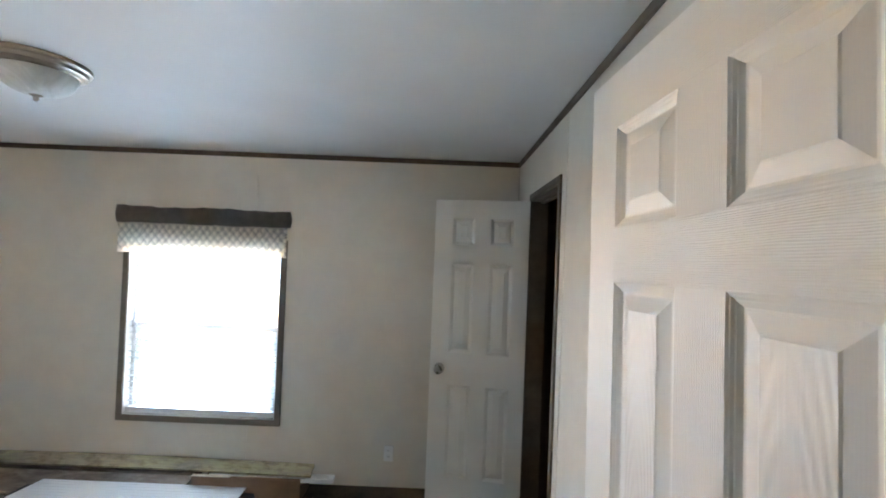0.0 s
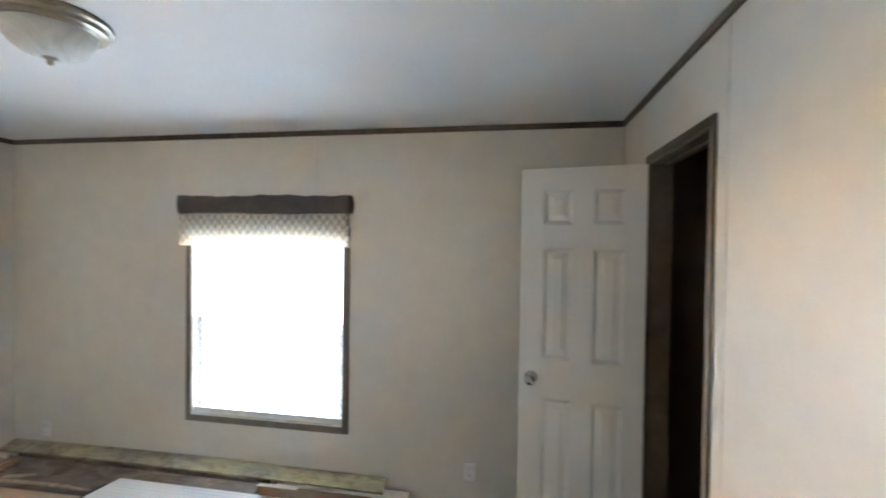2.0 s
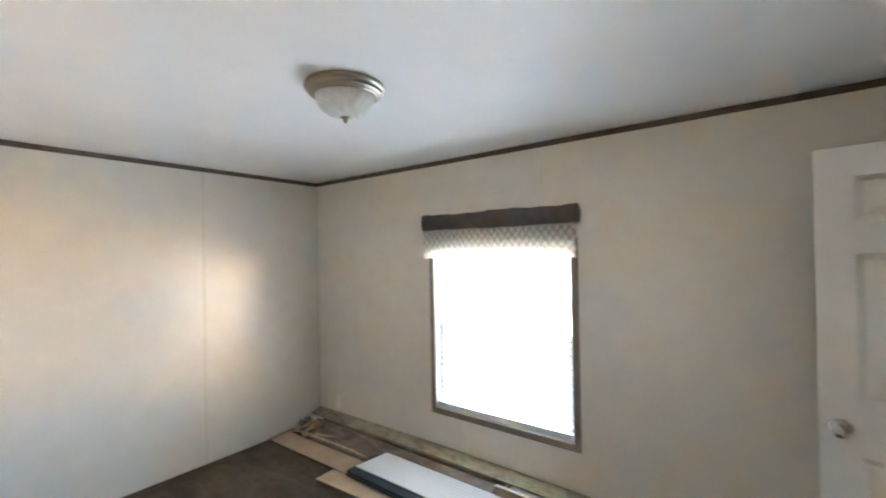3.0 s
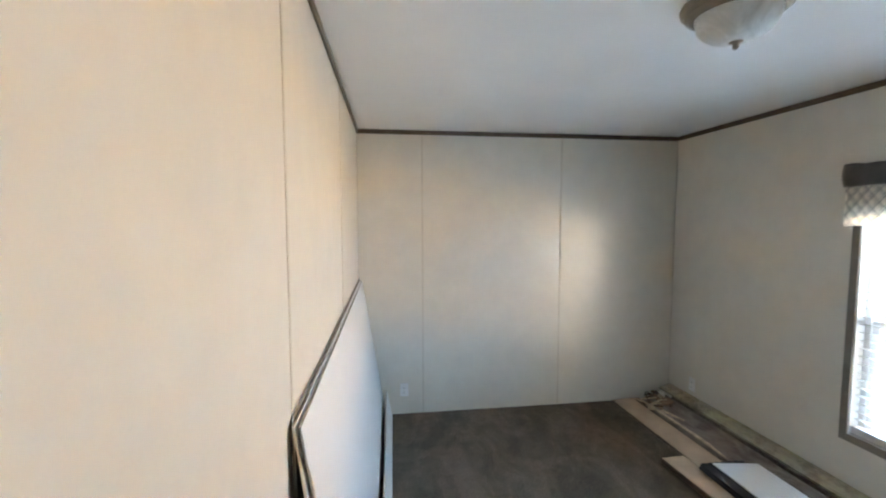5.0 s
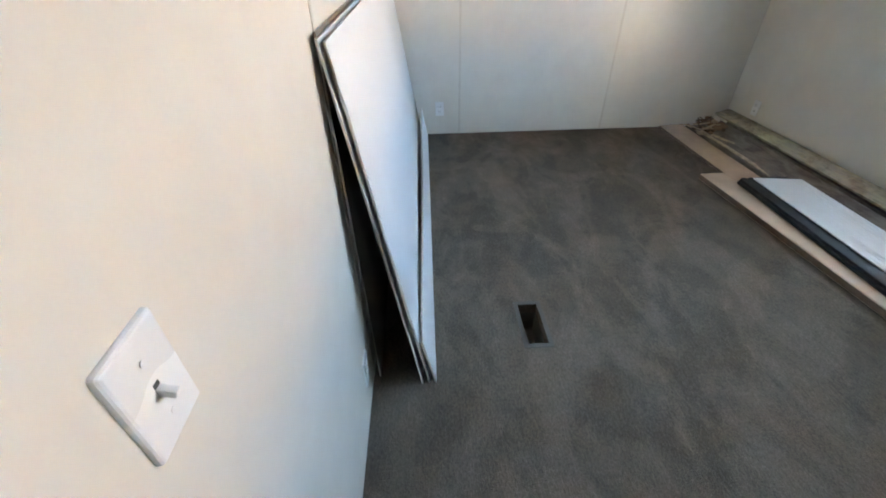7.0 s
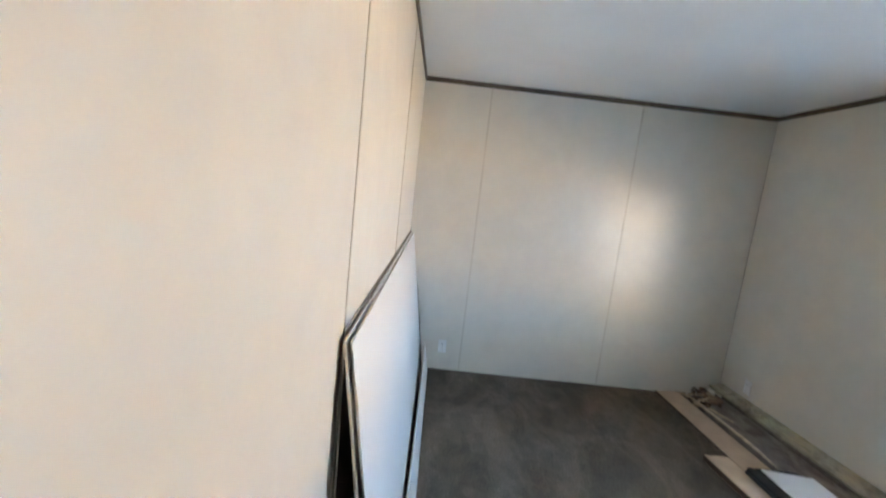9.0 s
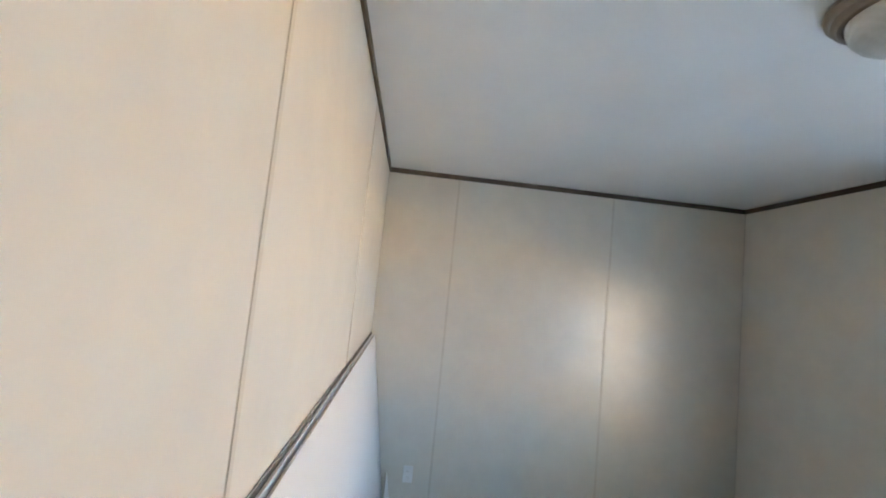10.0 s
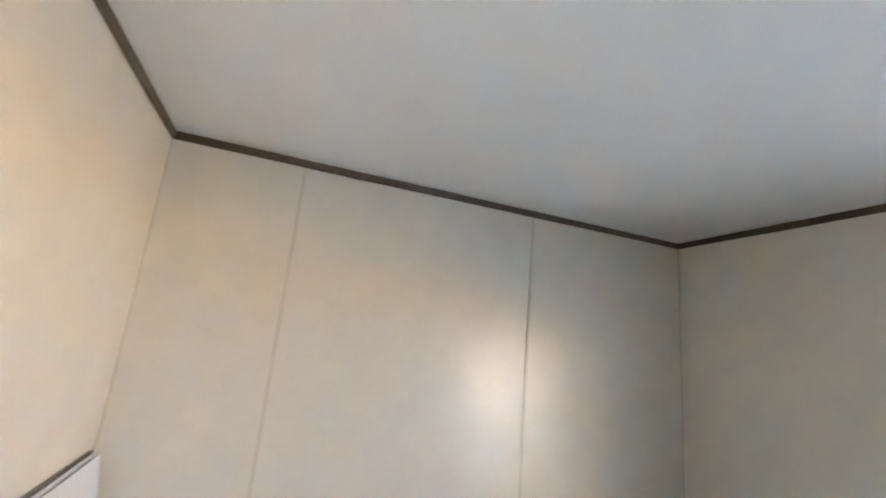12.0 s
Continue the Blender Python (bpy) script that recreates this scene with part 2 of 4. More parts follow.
def lattice_fabric():
    """Thin white cloth with a printed grey diamond lattice; light passes through it."""
    m, nt, p = nodes_of("diamond_print_fabric")
    tc = nt.nodes.new("ShaderNodeTexCoord")
    sx = nt.nodes.new("ShaderNodeSeparateXYZ")
    nt.links.new(tc.outputs["Object"], sx.inputs[0])

    def math_node(op, a, b):
        n = nt.nodes.new("ShaderNodeMath")
        n.operation = op
        for i, v in enumerate((a, b)):
            if isinstance(v, (int, float)):
                n.inputs[i].default_value = v
            elif v is not None:
                nt.links.new(v, n.inputs[i])
        return n.outputs[0]

    u = math_node("MULTIPLY", sx.outputs[0], 1 / 0.054)
    v = math_node("MULTIPLY", sx.outputs[2], 1 / 0.068)
    lines = None
    for s in ("ADD", "SUBTRACT"):
        for shift, wide in ((0.0, 0.06), (0.26, 0.035)):
            d = math_node("ADD", math_node(s, u, v), shift)
            f = math_node("FRACT", d, None)
            on = math_node("LESS_THAN", math_node("ABSOLUTE", math_node("SUBTRACT", f, 0.5), None), wide)
            lines = on if lines is None else math_node("MAXIMUM", lines, on)
    c = ramp(nt, lines, [(0.0, (0.86, 0.84, 0.81)), (1.0, (0.38, 0.37, 0.36))])
    nt.links.new(c, p.inputs["Base Color"])
    p.inputs["Roughness"].default_value = 0.95
    tr = nt.nodes.new("ShaderNodeBsdfTranslucent")
    # warmth of the daylight behind the cloth is put into this colour
    nt.links.new(ramp(nt, lines, [(0.0, (0.80, 0.70, 0.54)), (1.0, (0.30, 0.27, 0.22))]), tr.inputs["Color"])
    ms = nt.nodes.new("ShaderNodeMixShader")
    ms.inputs[0].default_value = 0.46
    nt.links.new(p.outputs[0], ms.inputs[1])
    nt.links.new(tr.outputs[0], ms.inputs[2])
    nt.links.new(ms.outputs[0], nt.nodes["Material Output"].inputs[0])
    return m


def frosted():
    m, nt, p = nodes_of("frosted_glass_bowl")
    big = noise_node(nt, 9.0, 4.0, (1, 1, 1), 0.6, 1.5)
    nt.links.new(ramp(nt, big, [(0.35, (0.52, 0.52, 0.49)), (0.65, (0.70, 0.70, 0.68))]), p.inputs["Base Color"])
    p.inputs["Roughness"].default_value = 0.55
    return m


def clear_glass():
    m, nt, p = nodes_of("clear_glass")
    p.inputs["Base Color"].default_value = (1, 1, 1, 1)
    p.inputs["Roughness"].default_value = 0.0
    p.inputs["IOR"].default_value = 1.02
    p.inputs["Transmission Weight"].default_value = 1.0
    return m


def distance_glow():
    """Plain bright distance beyond the window, its daylight painted as emission: an added cool glow close to the house,
    ground in the shade of the house, sunlit ground, open sky, an added warm glow far to the east.
    """
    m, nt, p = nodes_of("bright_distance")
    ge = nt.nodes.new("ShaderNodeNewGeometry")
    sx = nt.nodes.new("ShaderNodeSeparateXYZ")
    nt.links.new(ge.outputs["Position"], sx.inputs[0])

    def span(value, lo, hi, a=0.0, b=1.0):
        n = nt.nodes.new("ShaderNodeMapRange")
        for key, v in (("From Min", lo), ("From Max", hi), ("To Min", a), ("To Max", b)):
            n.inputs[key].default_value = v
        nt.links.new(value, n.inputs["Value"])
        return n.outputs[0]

    # cool glow by the house is added to brighten the ceiling; shade and sun painted
    ground = ramp(nt, span(sx.outputs[1], 4.0, 12.0), [(0.15, NEAR_GLOW_C), (0.27, SHADE_C), (0.66, SHADE_C), (0.86, SUNLIT_C)])
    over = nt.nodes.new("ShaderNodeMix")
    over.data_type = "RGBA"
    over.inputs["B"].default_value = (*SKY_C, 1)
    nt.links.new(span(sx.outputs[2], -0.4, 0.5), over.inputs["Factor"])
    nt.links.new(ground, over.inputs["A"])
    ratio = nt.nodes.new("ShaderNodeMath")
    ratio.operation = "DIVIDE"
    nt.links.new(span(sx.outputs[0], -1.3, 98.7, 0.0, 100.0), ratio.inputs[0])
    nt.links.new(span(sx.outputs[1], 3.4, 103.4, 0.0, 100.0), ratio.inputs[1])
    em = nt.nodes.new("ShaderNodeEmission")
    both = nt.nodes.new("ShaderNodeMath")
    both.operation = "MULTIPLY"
    # emission dimmed towards both sides to balance light on the side walls
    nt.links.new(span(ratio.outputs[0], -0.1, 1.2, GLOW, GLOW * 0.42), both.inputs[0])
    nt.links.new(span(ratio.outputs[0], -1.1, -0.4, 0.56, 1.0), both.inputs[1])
    # added warm glow, no object there, for the highlight on the west wall
    east_glow = nt.nodes.new("ShaderNodeMix")
    east_glow.data_type = "RGBA"
    east_glow.inputs["B"].default_value = (*EAST_GLOW_C, 1)
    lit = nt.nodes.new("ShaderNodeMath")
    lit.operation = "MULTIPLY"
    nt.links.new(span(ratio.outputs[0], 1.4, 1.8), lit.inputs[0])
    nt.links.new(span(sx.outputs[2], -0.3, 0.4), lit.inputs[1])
    nt.links.new(lit.outputs[0], east_glow.inputs["Factor"])
    nt.links.new(over.outputs["Result"], east_glow.inputs["A"])
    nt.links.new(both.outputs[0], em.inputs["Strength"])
    nt.links.new(east_glow.outputs["Result"], em.inputs["Color"])
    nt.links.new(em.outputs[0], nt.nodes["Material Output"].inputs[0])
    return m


# emission colours with light and shade in them; first and last are added glows
NEAR_GLOW_C, SHADE_C, SUNLIT_C, SKY_C, EAST_GLOW_C = (1.24, 1.66, 2.05), (0.28, 0.36, 0.45), (2.28, 1.47, 0.61), (0.98, 1.59, 2.40), (3.0, 2.45, 1.7)
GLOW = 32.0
M_CARPET = carpet()
M_GREY = weathered("weathered_grey_board", (0.25, 0.205, 0.175), (0.115, 0.086, 0.070), 0.36, 0.66)
M_OLIVE = olive_plank()
M_LATTICE = lattice_fabric()
M_BOWL = frosted()
M_GLASS = clear_glass()
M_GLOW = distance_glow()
M_GROUND = surface("dry_ground", (0.22, 0.18, 0.12), 0.95, vary=0.3, scale=0.6, fine=12)
M_HALL = surface("hall_wall", (0.50, 0.46, 0.40), 0.6, vary=0.05)
M_FOLIAGE = surface("shrub_leaves", (0.05, 0.09, 0.05), 0.6, vary=0.4, scale=6, fine=60)
M_SIDING = surface("house_siding", (0.55, 0.53, 0.49), 0.6, vary=0.05)


# ================= builders =================
def box(bm, x0, x1, y0, y1, z0, z1, bevel=0.0):
    vs = [bm.verts.new(c) for c in ((x0, y0, z0), (x1, y0, z0), (x1, y1, z0), (x0, y1, z0), (x0, y0, z1), (x1, y0, z1), (x1, y1, z1), (x0, y1, z1))]
    fs = [bm.faces.new([vs[i] for i in f]) for f in ((3, 2, 1, 0), (4, 5, 6, 7), (0, 1, 5, 4), (1, 2, 6, 5), (2, 3, 7, 6), (3, 0, 4, 7))]
    if bevel:
        es = list({e for f in fs for e in f.edges})
        bmesh.ops.bevel(bm, geom=es, offset=bevel, segments=2, affect="EDGES", profile=0.6)
    return bm


def boxes(*rows, bevel=0.0):
    bm = bmesh.new()
    for r in rows:
        box(bm, *r, bevel=bevel)
    return bm


def lathe(profile, segs=40):
    """Turned shape round z from (radius, z) rows."""
    bm = bmesh.new()
    rings = []
    for r, z in profile:
        if r < 1e-5:
            rings.append([bm.verts.new((0, 0, z))])
        else:
            rings.append([bm.verts.new((r * math.cos(2 * math.pi * i / segs), r * math.sin(2 * math.pi * i / segs), z)) for i in range(segs)])
    for a, b in zip(rings, rings[1:]):
        for i in range(segs):
            j = (i + 1) % segs
            q = [a[i % len(a)], a[j % len(a)], b[j % len(b)], b[i % len(b)]]
            q = list(dict.fromkeys(q))
            if len(q) > 2:
                bm.faces.new(q)
    bmesh.ops.recalc_face_normals(bm, faces=bm.faces)
    return bm


def link(name, bm, material, smooth=False):
    me = bpy.data.meshes.new(name)
    bmesh.ops.recalc_face_normals(bm, faces=bm.faces)
    if smooth:
        for f in bm.faces:
            f.smooth = True
    bm.to_mesh(me)
    bm.free()
    me.materials.append(material)
    return new(name, me)


def part(name, bm, material, parent, label="", smooth=False):
    ob = link(name, bm, material, smooth)
    ob.parent = parent
    if label:
        ob["label"] = label
    return ob


def thing(name, at, label, category, group="", kind=""):
    ob = new(name)
    ob.empty_display_size = 0.1
    ob.matrix_world = at if isinstance(at, Matrix) else Matrix.Translation(at)
    return tagged(ob, label, category, group, kind)


def structure(name, bm, material, label, category, smooth=False):
    return tagged(link(name, bm, material, smooth), label, category, "", "structure")


def cut_rects(u0, u1, z0, z1, holes):
    """The rectangles that are left of u0..u1, z0..z1 round the holes."""
    us = sorted({u0, u1, *[min(max(v, u0), u1) for h in holes for v in h[:2]]})
    out = []
    for a, b in zip(us, us[1:]):
        spans = [(z0, z1)]
        for ha, hb, hc, hd in holes:
            if ha <= a + 1e-6 and hb >= b - 1e-6:
                nxt = []
                for p, q in spans:
                    if hc > p:
                        nxt.append((p, min(q, hc)))
                    if hd < q:
                        nxt.append((max(p, hd), q))
                spans = nxt
        out += [(a, b, p, q) for p, q in spans if q - p > 1e-6]
    return out


def wall(name, along, face, out, u0, u1, seams, holes, label, strip=None, bows=(0.0,)):
    """A wall of sheet panels on a core, with battens on the joints; bows: how far each panel bellies out between its joints. out: the way from the room into the wall, +1 or -1."""
    skin = 0.008

    def put(bm, a, b, p, q, d0, d1):
        lo, hi = sorted((face + out * d0, face + out * d1))
        box(bm, a, b, lo, hi, p, q) if along == "x" else box(bm, lo, hi, a, b, p, q)

    bm = bmesh.new()
    for a, b, p, q in cut_rects(u0 - WT, u1 + WT, -0.05, ZC + 0.1, holes):
        put(bm, a, b, p, q, skin, WT)
    w = structure(name, bm, M_CORE, label, "wall")
    edges = [u0, *seams, u1]
    for a, b, bow in zip(edges, edges[1:], list(bows) * (len(edges) // len(bows) + 1)):
        bm = bmesh.new()
        if bow:
            nu, nz = 32, 16
            grid = [[], []]
            for side, d in enumerate((0.0, skin)):
                for i in range(nu + 1):
                    f = i / nu
                    row = []
                    for k in range(nz + 1):
                        out_by = d if side else -bow * 4 * f * (1 - f) * math.sin(math.pi * k / nz) ** 0.5
                        u, z = a + 0.001 + (b - a - 0.002) * f, ZC * k / nz
                        row.append(bm.verts.new((u, face + out * out_by, z) if along == "x" else (face + out * out_by, u, z)))
                    grid[side].append(row)
            for g in grid:
                for i in range(nu):
                    for k in range(nz):
                        bm.faces.new((g[i][k], g[i + 1][k], g[i + 1][k + 1], g[i][k + 1]))
            rim = [(i, 0) for i in range(nu)] + [(nu, k) for k in range(nz)] + [(i, nz) for i in range(nu, 0, -1)] + [(0, k) for k in range(nz, 0, -1)]
            for p, q in zip(rim, rim[1:] + rim[:1]):
                bm.faces.new([bm.verts.new(grid[side][i][k].co) for side, (i, k) in ((0, p), (0, q), (1, q), (1, p))])
        else:
            for r in cut_rects(a + 0.001, b - 0.001, 0.0, ZC, holes):
                put(bm, *r, 0.0, skin)
        panel = part("wall_panel", bm, M_WALL, w)
        if bow:
            for f in panel.data.polygons:
                f.use_smooth = abs(f.normal.z) < 0.5 and len(f.vertices) == 4 and abs(f.normal.x if along == "y" else f.normal.y) > 0.5
    for s in seams:
        bm = bmesh.new()
        for a, b, p, q in cut_rects(s - 0.008, s + 0.008, 0.0, ZC - 0.036, holes):
            put(bm, a, b, p, q, -0.0025, 0.0)
        part("batten", bm, strip or M_BATTEN, w, "thin beige joint batten")
    return w


# ================= large structure =================
wall("wall_north", "x", YN, 1, XW, XE, (-0.951, 0.265), [WIN], "off-white vinyl-faced panel wall with a window", M_WALL)
wall("wall_west", "y", XW, -1, YS, YN, (1.071, 2.291), [], "off-white vinyl-faced panel wall with thin battens", bows=(0.005, 0.011, 0.003))
wall("wall_south", "x", YS, -1, XW, XE, (-2.165, -0.95), [ENT], "off-white vinyl-faced panel wall with the entry doorway")
wall("wall_east", "y", XE, 1, YS, YN, (2.19,), [CLO], "off-white vinyl-faced panel wall with a closet doorway", M_WALL)

structure("ceiling", boxes((XW, XE, YS, YN, ZC, ZC + 0.1)), M_CEIL, "flat white painted ceiling", "ceiling")

VENT = (-1.304, -1.035, 1.143, 1.266)
bm = bmesh.new()
for a, b, p, q in cut_rects(XW, XE, YS, YN, [(VENT[0] + 0.02, VENT[1] - 0.02, VENT[2] + 0.018, VENT[3] - 0.018)]):
    box(bm, a, b, p, q, -0.05, 0.0)
structure("floor", bm, M_CARPET, "taupe cut-pile carpet with brushed nap marks", "carpet")


def crown(name, x0, x1, y0, y1):
    z0, z1 = ZC - 0.036, ZC
    return structure(name, boxes((x0, x1, y0, y1, z0, z1), bevel=0.004), M_TRIM, "narrow dark brown ceiling trim", "trim")


CD = 0.012
crown("trim_north", XW, XE, YN - CD, YN)
crown("trim_south", XW, XE, YS, YS + CD)
crown("trim_west", XW, XW + CD, YS + CD, YN - CD)
crown("trim_east", XE - CD, XE, YS + CD, YN - CD)

# closet behind the east wall
cx0, cx1, cy0, cy1 = XE + WT, XE + WT + 0.62, 1.9, 3.3
structure("closet_wall_back", boxes((cx1, cx1 + 0.05, cy0, cy1, 0, ZC)), M_DARKWOOD, "dark brown panelled closet back wall", "wall")
structure("closet_wall_side", boxes((cx0, cx1, cy0 - 0.05, cy0, 0, ZC)), M_DARKWOOD, "dark brown panelled closet side wall", "wall")
structure("closet_wall_end", boxes((cx0, cx1, cy1, cy1 + 0.05, 0, ZC)), M_DARKWOOD, "dark brown panelled closet end wall", "wall")
structure("closet_ceiling", boxes((cx0, cx1, cy0, cy1, ZC, ZC + 0.05)), M_DARKWOOD, "dark closet ceiling", "ceiling")
structure("closet_floor", boxes((XE, cx1, cy0, cy1, -0.05, -0.002)), M_CARPET, "taupe carpet in the closet", "carpet")

# hall behind the entry
hx0, hx1, hy0, hy1 = -0.75, 1.6, -1.0, YS - WT
structure("hall_wall_back", boxes((hx0, hx1, hy0 - 0.05, hy0, 0, ZC)), M_HALL, "plain beige hall wall", "wall")
structure("hall_wall_side", boxes((hx0 - 0.05, hx0, hy0, hy1, 0, ZC)), M_HALL, "plain beige hall side wall", "wall")
structure("hall_wall_end", boxes((hx1, hx1 + 0.05, hy0, hy1, 0, ZC)), M_HALL, "plain beige hall end wall", "wall")
structure("hall_wall_front", boxes((XE + WT, hx1, hy1, hy1 + 0.05, 0, ZC)), M_HALL, "plain beige hall front wall", "wall")
structure("hall_ceiling", boxes((hx0, hx1, hy0, hy1, ZC, ZC + 0.05)), M_CEIL, "plain white hall ceiling", "ceiling")
structure("hall_floor", boxes((hx0, hx1, hy0, YS, -0.05, -0.003)), M_CARPET, "taupe carpet of the hall", "carpet")


def casing(name, along, face, inward, a, b, top, width, label, material, depth=WT):
    """Door casing on the room side and a lining through the wall; inward: the way into the room."""
    root = thing(name, (0, 0, 0), label, "door frame", "", "structure")

    def put(a0, a1, z0, z1, d0, d1, nm):
        lo, hi = sorted((face + inward * d0, face + inward * d1))
        r = (a0, a1, lo, hi, z0, z1) if along == "x" else (lo, hi, a0, a1, z0, z1)
        part(nm, boxes(r, bevel=0.003), material, root)

    put(a - width, a, 0, top + width, 0.0, 0.012, "casing_leg")
    put(b, b + width, 0, top + width, 0.0, 0.012, "casing_leg")
    put(a, b, top, top + width, 0.0, 0.012, "casing_head")
    put(a, a + 0.012, 0, top, -depth, 0.006, "jamb")
    put(b - 0.012, b, 0, top, -depth, 0.006, "jamb")
    put(a + 0.012, b - 0.012, top - 0.012, top, -depth, 0.006, "jamb_head")
    put(a + 0.012, a + 0.024, 0, top - 0.012, -depth * 0.75, -0.045, "stop")
    put(a + 0.024, b - 0.024, top - 0.024, top - 0.012, -depth * 0.75, -0.045, "stop")
    return root


casing("door_frame_1", "x", YS, 1, ENT[0], ENT[1], ENT[3], 0.036, "dark brown door casing of the entry", M_TRIM)
casing("door_frame_2", "y", XE, -1, CLO[0], CLO[1], CLO[3], 0.034, "dark brown door casing of the closet", M_TRIM)

# window: trim, vinyl frame, sashes, panes
wx0, wx1, wz0, wz1 = WIN
win = thing("window_1", (0, 0, 0), "white vinyl sash window with flat brown trim", "window", "", "structure")
tw = 0.042
for r, nm in (((wx0 - tw, wx0, YN - 0.012, YN, wz0 - tw, wz1 + tw), "trim_side"), ((wx1, wx1 + tw, YN - 0.012, YN, wz0 - tw, wz1 + tw), "trim_side"),
              ((wx0, wx1, YN - 0.012, YN, wz0 - tw, wz0), "trim_bottom"), ((wx0, wx1, YN - 0.012, YN, wz1, wz1 + tw), "trim_top")):
    part(nm, boxes(r, bevel=0.003), M_WINTRIM, win, "flat brown window trim")
fw = 0.035
for r, nm in (((wx0, wx0 + fw, YN + 0.055, YN + 0.1, wz0, wz1), "frame_side"), ((wx1 - fw, wx1, YN + 0.055, YN + 0.1, wz0, wz1), "frame_side"),
              ((wx0 + fw, wx1 - fw, YN + 0.055, YN + 0.1, wz0, wz0 + 0.04), "frame_sill"), ((wx0 + fw, wx1 - fw, YN + 0.055, YN + 0.1, wz1 - fw, wz1), "frame_head"),
              ((wx0 + fw, wx1 - fw, YN + 0.06, YN + 0.09, 1.085, 1.12), "meeting_rail")):
    part(nm, boxes(r, bevel=0.003), M_VINYLFRAME, win)
for r, nm in (((wx0 - 0.001, wx0 + 0.006, YN - 0.003, YN + 0.055, wz0, wz1), "reveal"), ((wx1 - 0.006, wx1 + 0.001, YN - 0.003, YN + 0.055, wz0, wz1), "reveal"),
              ((wx0 + 0.006, wx1 - 0.006, YN - 0.003, YN + 0.055, wz0 - 0.001, wz0 + 0.006), "window_sill"), ((wx0 + 0.006, wx1 - 0.006, YN - 0.003, YN + 0.055, wz1 - 0.006, wz1 + 0.001), "reveal_head")):
    part(nm, boxes(r), M_VINYLFRAME, win)
for z0, z1, y in ((wz0 + 0.04, 1.085, YN + 0.062),):
    for xa in (wx0 + fw, wx1 - fw - 0.04):
        part("sash_stile", boxes((xa, xa + 0.04, y, y + 0.022, z0, z1), bevel=0.003), M_VINYLFRAME, win)
for z0, z1, y in ((wz0 + 0.04, 1.085, YN + 0.070), (1.12, wz1 - fw, YN + 0.082)):
    g = part("pane", boxes((wx0 + fw, wx1 - fw, y, y + 0.004, z0, z1)), M_GLASS, win, "clear window pane")
    g.visible_shadow = False

# outside
gr = bmesh.new()
bmesh.ops.create_grid(gr, x_segments=2, y_segments=2, size=400, matrix=Matrix.Translation((0, 0, -0.75)))
structure("ground", gr, M_GROUND, "dry pale ground outside the house", "ground")
# glowing sheet over the ground and up, lights the room with its painted daylight
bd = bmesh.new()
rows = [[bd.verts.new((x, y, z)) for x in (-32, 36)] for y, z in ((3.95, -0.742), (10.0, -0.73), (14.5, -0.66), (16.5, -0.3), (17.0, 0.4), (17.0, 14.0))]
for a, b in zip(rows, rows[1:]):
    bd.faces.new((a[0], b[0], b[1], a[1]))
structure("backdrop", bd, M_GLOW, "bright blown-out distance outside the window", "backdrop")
structure("house_roof", boxes((XW - 0.3, hx1 + 0.3, hy0 - 0.3, YN + 0.35, ZC + 0.12, ZC + 0.2)), M_SIDING, "flat roof slab over the room", "roof")



def shrub(at, height, spread, seed):
    """Low shrub: stems from the ground and many small leaves in loose clumps."""
    rnd = random.Random(seed)
    ob = thing("shrub", at, "dark green leafy shrub on the ground outside the window", "shrub")
    stems, leaves = bmesh.new(), bmesh.new()
    for k in range(9):
        az = rnd.uniform(0, 2 * math.pi)
        tip = Vector((math.cos(az) * spread * rnd.uniform(0.2, 0.8), math.sin(az) * spread * rnd.uniform(0.2, 0.8), height * rnd.uniform(0.55, 0.95)))
        turn = tip.to_track_quat("Z", "Y").to_matrix().to_4x4()
        bmesh.ops.create_cone(stems, segments=6, radius1=0.014, radius2=0.004, depth=tip.length, cap_ends=True, matrix=turn @ Matrix.Translation((0, 0, tip.length / 2)))
        for c in range(5):
            hub = tip * rnd.uniform(0.45, 1.05) + Vector([rnd.gauss(0, 0.10) for _ in range(3)])
            for i in range(46):
                q = hub + Vector([rnd.gauss(0, 0.085) for _ in range(3)])
                q.z = max(q.z, 0.03)
                u = Vector([rnd.gauss(0, 1) for _ in range(3)]).normalized()
                w = u.cross(Vector([rnd.gauss(0, 1) for _ in range(3)])).normalized()
                ln, wd = rnd.uniform(0.03, 0.06), rnd.uniform(0.012, 0.022)
                leaves.faces.new([leaves.verts.new(q + p) for p in (-u * ln, w * wd, u * ln, -w * wd)])
    part("stems", stems, M_DARKWOOD, ob)
    part("leaves", leaves, M_FOLIAGE, ob, "small dark green leaves")["kind"] = "stuff"


shrub((-5.95, 9.2, -0.735), 1.1, 0.8, 31)

